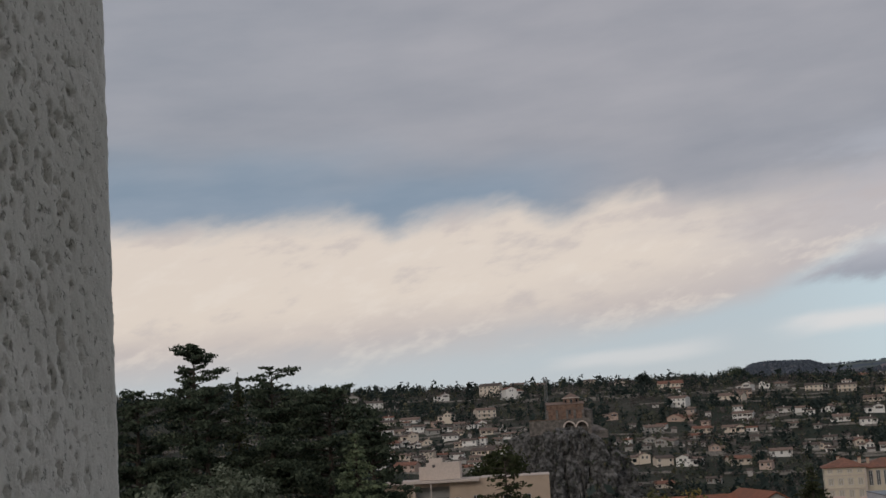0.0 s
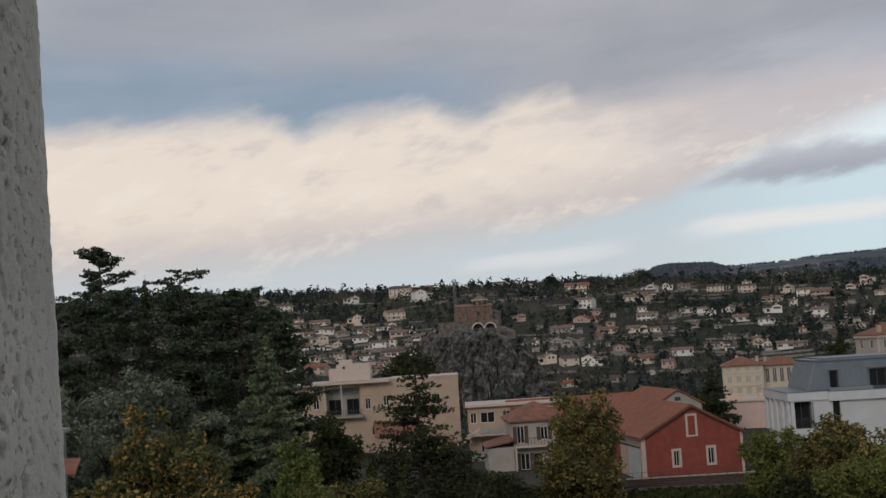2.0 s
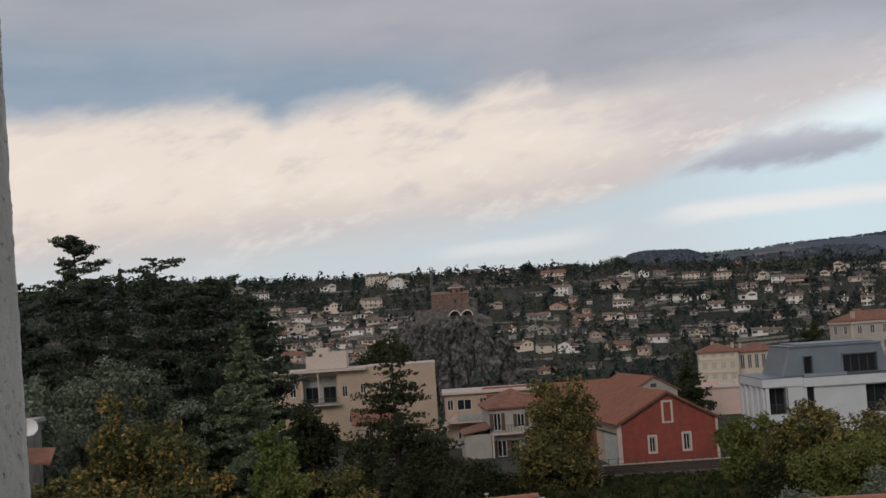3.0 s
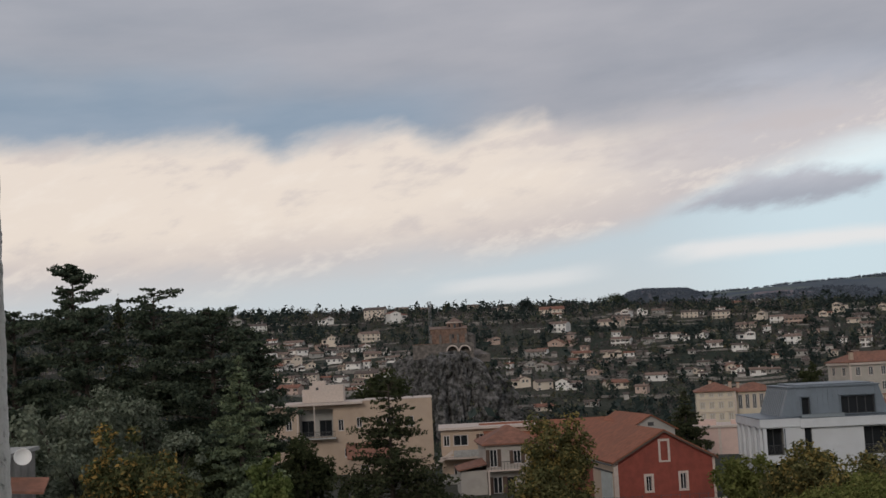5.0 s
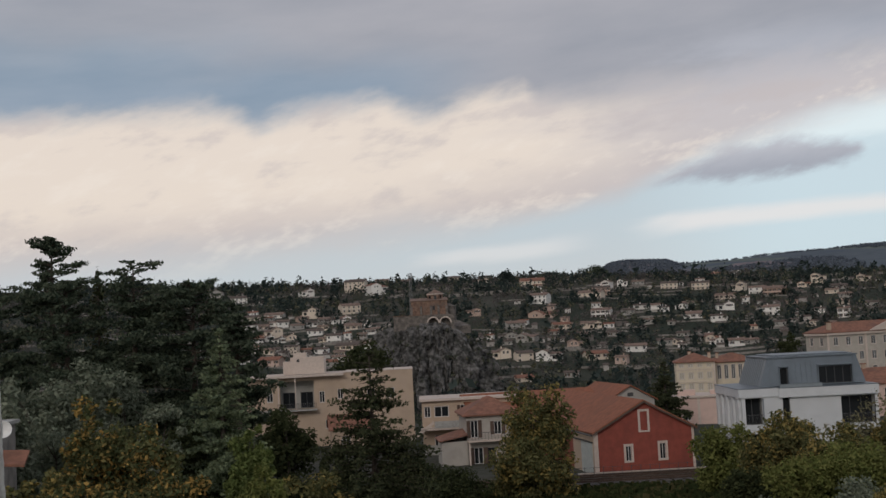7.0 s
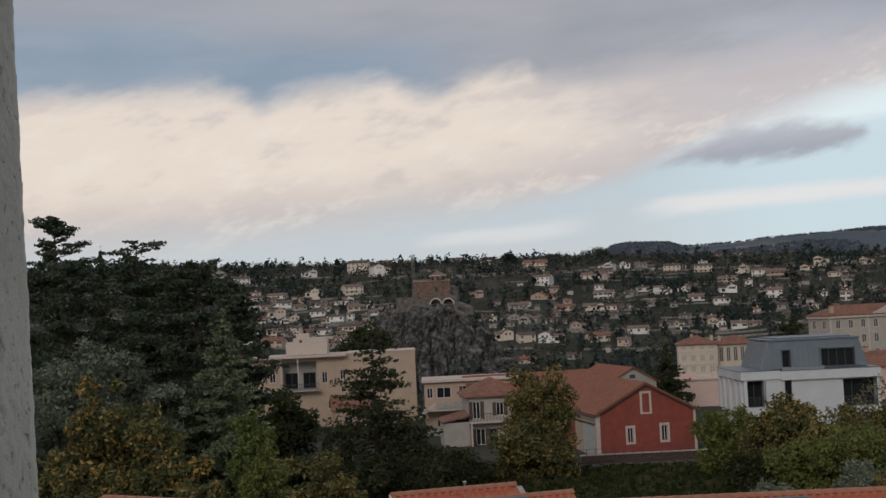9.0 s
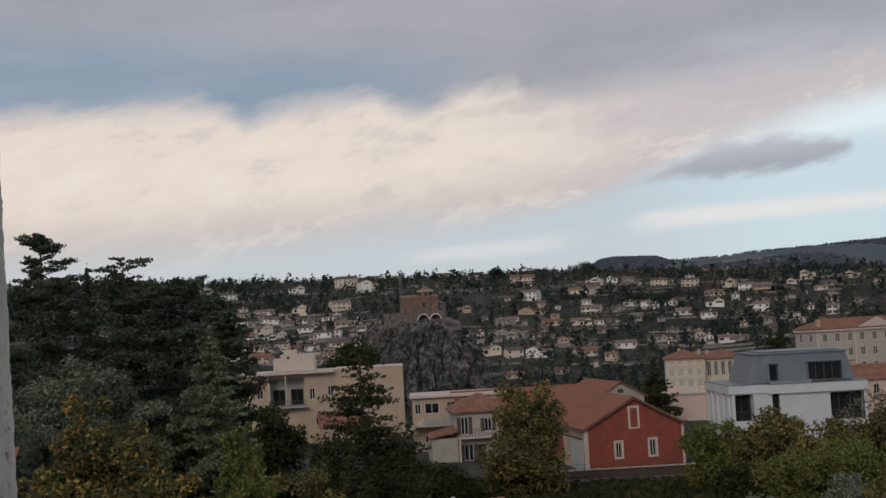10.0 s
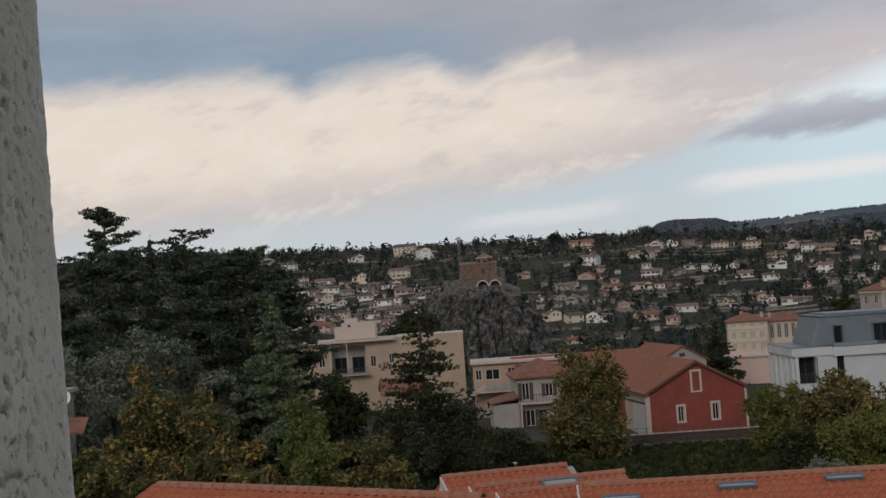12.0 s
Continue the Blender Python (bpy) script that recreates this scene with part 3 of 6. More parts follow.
# ---- buildings ----
def window(parent, m, w, h, frame=None, surround=None, shutters=None, bars=1, sill=True, pane=None):
    """A window at the pose m (x along the wall, y inward, z up), origin at the opening's lower left."""
    fr = frame or M_FRAME
    t = min(0.07, w * 0.09)
    g = Geo()
    for y in (0.10, 0.16):
        g.v.extend([(0, y, 0), (w, y, 0), (w, y, h), (0, y, h), (t, y, t), (w - t, y, t), (w - t, y, h - t), (t, y, h - t)])
    for k in range(4):
        n = (k + 1) % 4
        g.f.extend([(k, n, 4 + n, 4 + k), (8 + n, 8 + k, 12 + k, 12 + n), (k, 8 + k, 8 + n, n), (4 + n, 12 + n, 12 + k, 4 + k)])
    win = part("window", g, fr, parent)
    win.matrix_basis = m
    for i in range(bars):
        c = w * (i + 1) / (bars + 1)
        part("glazing_bar", Geo().box(c - t * 0.6, 0.095, t + 0.002, c + t * 0.6, 0.155, h - t - 0.002), fr, win)
    part("pane", Geo().box(t * 0.5, 0.125, t * 0.5, w - t * 0.5, 0.14, h - t * 0.5), pane or M_GLASS, win)
    if surround:
        s = surround
        gg = Geo().box(-s, -0.05, -s * 0.7, w + s, -0.003, -0.002).box(-s, -0.05, h + 0.002, w + s, -0.003, h + s)
        gg.box(-s, -0.05, 0, -0.002, -0.003, h).box(w + 0.002, -0.05, 0, w + s, -0.003, h)
        part("surround", gg, M_TRIM, win, "pale stone window surround")
    elif sill:
        part("sill", Geo().box(-0.1, -0.08, -0.08, w + 0.1, -0.003, -0.005), M_TRIM, win)
    if shutters:
        for s0 in (-w * 0.5 - 0.03, w + 0.03):
            gg = Geo().box(s0, -0.05, 0, s0 + w * 0.5, -0.01, h)
            part("shutter", gg, shutters, win)
    return win


def side(a, b):
    """Pose of a wall that runs from a to b: x along it, y inward."""
    d = math.degrees(math.atan2(b[1] - a[1], b[0] - a[0]))
    return pose(a[0], a[1], 0, 0, 0, d)


def body(parent, w, d, z0, z1, mat, fronts=(), lefts=(), rights=(), gable="", rise=0.0, th=0.3, winargs=None, name="wall", voids=()):
    """Four walls with openings and windows. Front faces -y. gable: 'front' or 'side'."""
    c = [(-w / 2, 0), (w / 2, 0), (w / 2, d), (-w / 2, d)]
    holes = {0: fronts, 1: rights, 2: (), 3: lefts}
    for i in range(4):
        a, b = c[i], c[(i + 1) % 4]
        is_g = (gable == "front" and i in (0, 2)) or (gable == "side" and i in (1, 3))
        part(name, Geo().wall(a, b, z0, z1, th, list(holes[i]) + (list(voids) if i == 0 else []), rise if is_g else 0.0), mat, parent)
        for s, z, ww, hh in holes[i]:
            window(parent, side(a, b) @ pose(s, 0, z), ww, hh, **(winargs or {}))


def gable_roof(parent, w, d, z, rise, mat, axis="y", over=0.4, th=0.14, name="roof", label=""):
    """Two pitched plates; the ridge runs along axis (over the box -w/2..w/2, 0..d)."""
    g = Geo()
    if axis == "y":
        k = rise / (w / 2)
        for sgn in (-1, 1):
            e = sgn * (w / 2 + over)
            pts = [(0, -over, z + rise + 0.05), (0, d + over, z + rise + 0.05), (e, d + over, z - k * over + 0.05), (e, -over, z - k * over + 0.05)]
            g.slab(pts if sgn < 0 else pts[::-1], (0, 0, th))
    else:
        k = rise / (d / 2)
        for y0, sgn in ((-over, -1), (d + over, 1)):
            pts = [(-w / 2 - over, d / 2, z + rise + 0.05), (-w / 2 - over, y0, z - k * over + 0.05), (w / 2 + over, y0, z - k * over + 0.05), (w / 2 + over, d / 2, z + rise + 0.05)]
            g.slab(pts if sgn < 0 else pts[::-1], (0, 0, th))
    return part(name, g, mat, parent, label)


def hip_roof(parent, w, d, z, rise, mat, over=0.5, label=""):
    x, y0, y1 = w / 2 + over, -over, d + over
    hy = (y1 - y0) / 2
    r = max(0.2, x - hy)
    my = (y0 + y1) / 2
    zt = z + rise
    g = Geo()
    g.poly((-x, y0, z), (x, y0, z), (r, my, zt), (-r, my, zt))
    g.poly((x, y1, z), (-x, y1, z), (-r, my, zt), (r, my, zt))
    g.poly((-x, y1, z), (-x, y0, z), (-r, my, zt))
    g.poly((x, y0, z), (x, y1, z), (r, my, zt))
    g.box(-x, y0, z - 0.18, x, y1, z - 0.005)
    return part("roof", g, mat, parent, label)


def chimney(parent, x, y, z, h=1.2, w=0.6, mat=None):
    g = Geo().box(x - w / 2, y - w / 2, z, x + w / 2, y + w / 2, z + h)
    c = part("chimney", g, mat or M_CREAM, parent)
    part("chimney_cap", Geo().box(x - w / 2 - 0.1, y - w / 2 - 0.1, z + h + 0.003, x + w / 2 + 0.1, y + w / 2 + 0.1, z + h + 0.15), M_TILE_FAR, c)


def red_house():
    h = thing("red_house", "red rendered gabled house with pale stone window surrounds", "house", pose(18.95, 133, 0, 0, 0, 10))
    W, D = 11.1, 32
    fr = [(5.15, 4.5, 0.8, 2.05), (3.37, 1.33, 0.6, 1.6), (7.2, 1.33, 0.65, 1.7)]
    body(h, W, D, -1.0, 4.6, M_RED, fronts=fr, gable="front", rise=3.05, winargs=dict(surround=0.24))
    gable_roof(h, W, D, 4.6, 3.05, M_TILE_RED, "y", over=0.35, label="orange clay tile roof")
    part("door", Geo().box(-W / 2 - 0.12, 1.0, -0.5, -W / 2 - 0.01, 5.4, 3.4), M_PALEDOOR, h, "large pale grey sliding door")
    part("door_rail", Geo().box(-W / 2 - 0.2, 0.8, 3.403, -W / 2 - 0.01, 8.0, 3.55), M_DARK, h)
    part("side_render", Geo().box(-W / 2 - 0.05, 0.0, -0.9, -W / 2 - 0.004, 9.0, 4.45), M_CREAM, h, "pale rendered side wall")
    part("blind_panel", Geo().box(-W / 2 + 5.15, 0.05, 4.5, -W / 2 + 5.95, 0.09, 6.55), M_RED, h, "red blind window panel")
    part("corner_pilaster", Geo().box(-W / 2 - 0.08, -0.06, -1, -W / 2 + 0.3, 0.3, 4.55), M_TRIM, h)
    part("corner_pilaster", Geo().box(W / 2 - 0.22, -0.05, -1, W / 2 + 0.06, 0.3, 4.55), M_TRIM, h)
    part("gutter", Geo().tube((-W / 2 - 0.5, -0.4, 4.32), (-W / 2 - 0.5, D, 4.32), 0.08, 0.08), M_DARK, h)
    part("downpipe", Geo().tube((-W / 2 - 0.16, -0.12, -0.8), (-W / 2 - 0.16, -0.12, 4.3), 0.06, 0.06), M_TRIM, h)
    k = 3.05 / (W / 2)
    for sg in (-1, 1):
        e = sg * (W / 2 + 0.36)
        part("verge_board", Geo().slab([(0, -0.42, 7.5), (0, -0.42, 7.72), (e, -0.42, 7.72 - k * abs(e)), (e, -0.42, 7.5 - k * abs(e))], (0, 0.06, 0)), M_SHUTTER, h)
    part("string_course", Geo().box(-W / 2 + 6.0, -0.05, 0.25, W / 2 - 0.3, -0.003, 0.4), M_RED, h)
    part("plinth", Geo().box(-W / 2 + 0.3, -0.05, -1, W / 2 - 0.25, -0.004, -0.1), M_RED, h)


M_PALEDOOR = material("pale_grey_door", (0.42, 0.44, 0.42), 0.7, vary=0.08, grain=2.0, bump=0.05)
red_house()


def red_shed():
    h = thing("rear_house", "house with weathered gable and clay tile roof behind the red one", "house", pose(21.9, 164.6, 0, 0, 0, 10))
    body(h, 6.6, 16, -1, 5.9, M_GREY, gable="front", rise=1.85)
    gable_roof(h, 6.6, 16, 5.9, 1.85, M_TILE_RED, "y", over=0.4)
    # dark plate on the closed gable, in place of an opening's shade
    part("gable_opening", Geo().box(-0.4, -0.05, 6.4, 0.4, -0.004, 6.9), M_DARK, h)
    w = part("wing", Geo().box(-22, 2.0, -1, -4, 12, 6.0), M_RED, h)
    part("wing_roof", Geo().slab([(-22, 1.5, 5.7), (-3.5, 1.5, 5.7), (-3.5, 7, 7.5), (-22, 7, 7.5)], (0, 0, 0.15)).slab([(-22, 7, 7.5), (-3.5, 7, 7.5), (-3.5, 12.5, 5.7), (-22, 12.5, 5.7)], (0, 0, 0.15)), M_TILE_RED, w)


red_shed()


def cream_block():
    """Two-storey cream block with a recessed balcony and a rooftop cabin."""
    h = thing("apartment_block", "cream rendered flat-roofed block with recessed balconies", "building", pose(-21.0, 187, 0, 0, 0, 3))
    W, D = 25.6, 12
    fr = [(3.2, 7.0, 0.9, 1.4), (11.2, 6.6, 0.8, 1.7), (14.0, 7.0, 0.8, 1.5), (12.0, 2.6, 1.6, 1.3), (18.5, 6.8, 1.2, 1.5), (21.5, 6.8, 1.2, 1.5)]
    body(h, W, D, -2, 10.6, M_CREAM, fronts=fr, voids=[(5.2, 5.8, 5.2, 4.2)])
    part("parapet", Geo().box(-W / 2 - 0.4, -1.3, 10.603, W / 2 - 10.6, D, 10.95), M_TRIM, h, "pale roof edge")
    part("upper_wall", Geo().box(W / 2 - 10.6, -0.02, 10.603, W / 2, D, 10.95), M_CREAM, h)
    part("upper_coping", Geo().box(W / 2 - 10.65, -0.1, 10.953, W / 2 + 0.08, D, 11.06), M_TRIM, h)
    part("recess", Geo().box(-7.7, 1.8, 5.7, -2.3, 1.95, 10.1).box(-7.75, 0.302, 5.6, -7.61, 1.8, 10.1).box(-2.39, 0.302, 5.6, -2.25, 1.8, 10.1).box(-7.7, 0.302, 10.0, -2.3, 1.8, 10.12).box(-7.7, 0.302, 5.6, -2.3, 1.8, 5.78), M_GREY, h)
    for x in (-7.3, -4.6):
        window(h, pose(x, 1.6, 5.85), 1.9, 2.4, frame=M_DARK, sill=False)
    b = part("balcony", Geo().box(-W / 2 + 0.3, -1.4, 5.5, -2.0, -0.03, 5.72), M_CONCRETE, h)
    g = Geo().box(-7.9, -1.4, 6.6, -2.0, -1.34, 6.66)
    for i in range(34):
        g.box(-7.9 + i * 0.178, -1.39, 5.722, -7.87 + i * 0.178, -1.35, 6.598)
    part("railing", g, M_DARK, b)
    for x in (-5.2, -7.8):
        part("post", Geo().box(x, -1.3, 5.723, x + 0.15, -1.15, 10.55), M_TRIM, b)
    c = part("roof_cabin", Geo().box(-6.0, 2, 11.0, -0.8, 7, 13.6), M_TRIM, h, "pale rooftop cabin")
    part("chimney", Geo().box(-5.6, 3, 13.603, -3.6, 5, 14.3), M_TRIM, c)
    part("vent", Geo().box(-5.0, 1.93, 12.9, -4.6, 1.997, 13.3), M_DARK, c)
    part("side_stair", Geo().box(-7.2, 2.5, 11.0, -6.003, 6, 13.0), M_TRIM, c)
    w2 = thing("annex", "low annex with clay tile roof beside the cream block", "building", pose(-17.0, 178, 0, 0, 0, 8))
    body(w2, 6, 7, -2, 3.0, M_CREAM, fronts=[(1.5, 0.8, 1.2, 1.2)], gable="side", rise=1.8)
    gable_roof(w2, 6, 7, 3.0, 1.8, M_TILE_FAR, "x")


cream_block()


def long_block():
    h = thing("terrace_house", "cream flat-roofed terrace house with dark windows", "building", pose(0.1, 165, 0, 0, 0, 2))
    W, D = 12.6, 10
    fr = [(1.7, 4.95, 1.9, 1.4), (5.2, 4.95, 1.0, 1.45), (8.6, 4.95, 1.2, 1.4), (1.6, 1.0, 2.0, 1.5), (0.35, 4.95, 0.8, 1.4)]
    body(h, W, D, -2, 7.1, M_CREAM, fronts=fr, winargs=dict(surround=0.08))
    part("roof", Geo().box(-W / 2 - 0.3, -0.6, 7.1, W / 2 + 0.3, D, 7.4), M_TRIM, h, "pale concrete roof edge")
    for x in (-1.55, -0.15):
        part("shutter", Geo().box(x, -0.08, 4.95, x + 0.42, -0.02, 6.4), M_SHUTTER, h, "reddish brown shutter")
    b = part("balcony", Geo().box(-W / 2 - 0.2, -2.2, 3.35, 1.6, -0.003, 3.6), M_TRIM, h)
    part("balcony_front", Geo().box(-W / 2 + 1.6, -2.25, 3.603, 1.2, -2.1, 4.5), M_CONCRETE, b)
    part("stair", Geo().slab([(-W / 2 - 1.6, -2.2, 2.4), (-W / 2 + 1.5, -2.2, 4.6), (-W / 2 + 1.5, -2.0, 4.6), (-W / 2 - 1.6, -2.0, 2.4)], (0, 0, -0.5)), M_TRIM, b)
    part("store_wall", Geo().box(-W / 2, -1.2, -2, 0.5, -0.004, 1.2), M_GREY, h)


long_block()


def small_villa():
    h = thing("villa", "cream two-storey villa with balcony and tile roof", "house", pose(3.0, 150, 0, 0, 0, 6))
    W, D = 6.6, 9
    fr = [(0.5, 3.2, 0.9, 2.1), (3.4, 3.5, 0.9, 1.6), (0.8, 0.0, 1.1, 2.0)]
    body(h, W, D, -1.5, 5.9, M_PALE, fronts=fr, winargs=dict(shutters=M_SHUTTER))
    hip_roof(h, W, D, 6.0, 2.0, M_TILE_FAR, label="clay tile hipped roof")
    b = part("balcony", Geo().box(-W / 2, -1.3, 2.75, 1.2, -0.003, 2.95), M_TRIM, h)
    g = Geo().box(-W / 2, -1.3, 3.85, 1.2, -1.25, 3.92)
    for i in range(12):
        x = -W / 2 + 0.05 + i * (W / 2 + 1.1) / 11
        g.box(x, -1.29, 2.952, x + 0.04, -1.25, 3.848)
    part("railing", g, M_DARK, b)
    for x in (-W / 2 + 0.05, 0.95):
        part("post", Geo().box(x, -1.25, -1.5, x + 0.2, -1.05, 2.748), M_TRIM, h)
    # dark plate laid on the solid wall for the shade inside a loggia
    part("loggia_opening", Geo().box(-W / 2 + 2.2, -0.02, -1.0, -W / 2 + 3.4, -0.004, 1.9), M_GLASS, h)
    p = part("porch", Geo().box(-W / 2 - 3.2, -0.5, -1.5, -W / 2 - 0.003, 5, 2.9), M_PALE, h)
    part("porch_roof", Geo().slab([(-W / 2 - 3.5, -0.9, 2.95), (-W / 2 - 0.003, -0.9, 3.6), (-W / 2 - 0.003, 5.2, 3.9), (-W / 2 - 3.5, 5.2, 3.0)], (0, 0, 0.15)), M_TILE_FAR, p)


small_villa()


def modern_building():
    """White base with corner loggias and fins, under a set-back grey zinc penthouse with slanting cheeks."""
    M_BASE = material("off_white_render", (0.58, 0.59, 0.60), 0.8, vary=0.06, grain=0.8, spots=(0.45, 0.45, 0.45), spot_fac=0.35)
    h = thing("modern_apartment_building", "white modern apartment building with a grey zinc penthouse", "building", pose(28.53, 127.85, 0))
    # the base's front left corner is the origin
    W, D = 14.15, 12.0
    front = [(0.35, 4.9, 1.75, 2.75), (4.25, 4.9, 0.75, 2.7), (10.3, 4.6, 3.5, 2.85), (0.35, 1.2, 1.75, 2.75), (4.25, 1.4, 0.75, 2.4), (10.3, 1.2, 3.5, 2.75)]
    part("base_wall", Geo().wall((0, 0), (W, 0), -1, 7.75, 0.35, front), M_BASE, h)
    slots = [(1.0, 4.4, 1.3, 3.1), (3.7, 4.4, 1.3, 3.1), (6.4, 4.4, 1.3, 3.1), (9.3, 4.4, 1.5, 3.1)]
    part("side_wall", Geo().wall((0, D), (0, 0), -1, 7.75, 0.35, slots), M_BASE, h)
    part("rear_wall", Geo().wall((W, 0), (W, D), -1, 7.75, 0.35).wall((W, D), (0, D), -1, 7.75, 0.35), M_BASE, h)
    for s0, z, w, hh in front:
        window(h, pose(s0, 0.9 if w > 1 else 0.15, z), w, hh, frame=M_DARK, sill=False, bars=2 if w > 3 else 1 if w > 1 else 0)
    for s0, z, w, hh in slots:
        window(h, side((0, D), (0, 0)) @ pose(s0, 0.1, z), w, hh, frame=M_FRAME, sill=False, bars=1, pane=M_PALE_GLASS)
    for s0 in (0.55, 2.95, 5.7, 8.5, 11.2):
        part("fin", Geo().box(-0.28, D - s0 - 0.22, 4.2, -0.003, D - s0 + 0.22, 7.75), M_BASE, h)
    # loggia floors, walls and railings behind the openings
    for x0, x1, z in ((0.35, 2.1, 4.9), (10.3, 13.8, 4.6)):
        rec = part("loggia", Geo().box(x0, 0.352, z - 0.2, x1, 0.99, z - 0.02).box(x0 - 0.15, 0.352, z - 0.2, x0 - 0.003, 0.99, z + 2.9).box(x1 + 0.003, 0.352, z - 0.2, x1 + 0.15, 0.99, z + 2.9), M_GREY, h)
        g = Geo().box(x0, 0.05, z + 1.0, x1, 0.1, z + 1.05)
        for i in range(int((x1 - x0) / 0.14)):
            g.box(x0 + 0.05 + i * 0.14, 0.06, z, x0 + 0.08 + i * 0.14, 0.09, z + 1.0)
        part("railing", g, M_DARK, rec, "thin dark metal railing")
    # stepped terrace parapet
    ter = part("terrace", Geo().box(-0.3, -0.15, 7.753, 3.85, D, 8.62), M_BASE, h, "white terrace parapet")
    part("terrace_step", Geo().box(3.853, -0.35, 7.6, W + 0.05, D, 8.55), M_BASE, ter)
    part("terrace_coping", Geo().box(-0.34, -0.19, 8.623, 3.9, D, 8.68).box(3.903, -0.39, 8.553, W + 0.1, D, 8.61), M_ZINC, ter)
    # penthouse: slanting cheeks and front, roof edge rounded over
    z0, z1, y0, y1 = 8.69, 11.6, 1.5, 11.2
    lo = [(2.3, y0), (13.5, y0), (13.5, y1), (2.3, y1)]
    hi = [(3.3, y0 + 0.35), (12.75, y0 + 0.35), (12.75, y1), (3.3, y1)]
    g = Geo()
    k = lambda q, u: tuple(lo[q][i] + (hi[q][i] - lo[q][i]) * u for i in (0, 1))
    for q in (1, 2, 3):
        n = (q + 1) % 4
        g.poly((*lo[q], z0), (*lo[n], z0), (*hi[n], z1), (*hi[q], z1))
    # the front with its two openings, in strips
    at = lambda x, z: (x, y0 + 0.35 * (z - z0) / (z1 - z0), z)
    edge_l = lambda z: 2.3 + (z - z0) / (z1 - z0)
    edge_r = lambda z: 13.5 - 0.75 * (z - z0) / (z1 - z0)
    za, zb, zc = z0 + 0.06, 10.55, z1
    g.poly(at(edge_l(z0), z0), at(edge_r(z0), z0), at(edge_r(za), za), at(edge_l(za), za))
    g.poly(at(edge_l(zb), zb), at(edge_r(zb), zb), at(edge_r(zc), zc), at(edge_l(zc), zc))
    g.poly(at(edge_l(za), za), at(4.55, za), at(4.55, zb), at(edge_l(zb), zb))
    g.poly(at(5.4, za), at(8.65, za), at(8.65, zb), at(5.4, zb))
    g.poly(at(12.15, za), at(edge_r(za), za), at(edge_r(zb), zb), at(12.15, zb))
    pent = part("penthouse", g, M_ZINC, h, "grey zinc-clad penthouse with slanting cheeks")
    part("penthouse_roof", Geo().slab([(3.2, y0 + 0.2, z1 + 0.003), (12.85, y0 + 0.2, z1 + 0.003), (12.85, y1, z1 + 0.003), (3.2, y1, z1 + 0.003)], (0, 0, 0.16)).box(4.2, y0 + 1.2, z1 + 0.166, 12.2, y1 - 1, z1 + 0.32), M_ZINC, pent)
    for i in range(1, 20):
        x = 2.4 + i * 0.55
        if not (4.4 < x < 5.5 or 8.5 < x < 12.3) and 3.4 < x < 12.7:
            part("seam", Geo().slab([at(x, z0), at(x + 0.03, z0), at(x + 0.03, z1), at(x, z1)], (0, -0.04, 0)), M_ZINC, pent)
    for i in range(1, 12):
        y = y0 + 0.4 + i * 0.8
        part("seam", Geo().slab([(2.29, y, z0), (2.29, y + 0.03, z0), (3.29, y + 0.03, z1), (3.29, y, z1)], (-0.04, 0, 0.01)), M_ZINC, pent)
    for x0, x1, n in ((4.55, 5.4, 0), (8.65, 12.15, 3)):
        window(h, pose(x0, y0 + 0.3, za), x1 - x0, zb - za, frame=M_DARK, sill=False, bars=n)
        part("reveal", Geo().box(x0 - 0.1, y0 - 0.02, za, x0 - 0.003, y0 + 0.45, zb + 0.1).box(x1 + 0.003, y0 - 0.02, za, x1 + 0.1, y0 + 0.45, zb + 0.1).box(x0 - 0.1, y0 - 0.02, zb + 0.103, x1 + 0.1, y0 + 0.45, zb + 0.18), M_ZINC, pent)
    part("drainpipe", Geo().tube((2.2, -0.08, -1), (2.2, -0.08, 7.6), 0.06, 0.06), M_ZINC, h)
    gl = part("terrace_rail", Geo().box(4.0, -0.3, 8.62, 8.4, -0.27, 8.95), glass_material("rail_glass", (0.25, 0.28, 0.3)), h, "low glass terrace balustrade")
    part("rail_cap", Geo().box(4.0, -0.32, 8.953, 8.4, -0.25, 8.98), M_ZINC, gl)


modern_building()


def row_windows(W, z, n, w, h, m=1.2):
    return [(m + i * (W - 2 * m - w) / (n - 1), z, w, h) for i in range(n)]


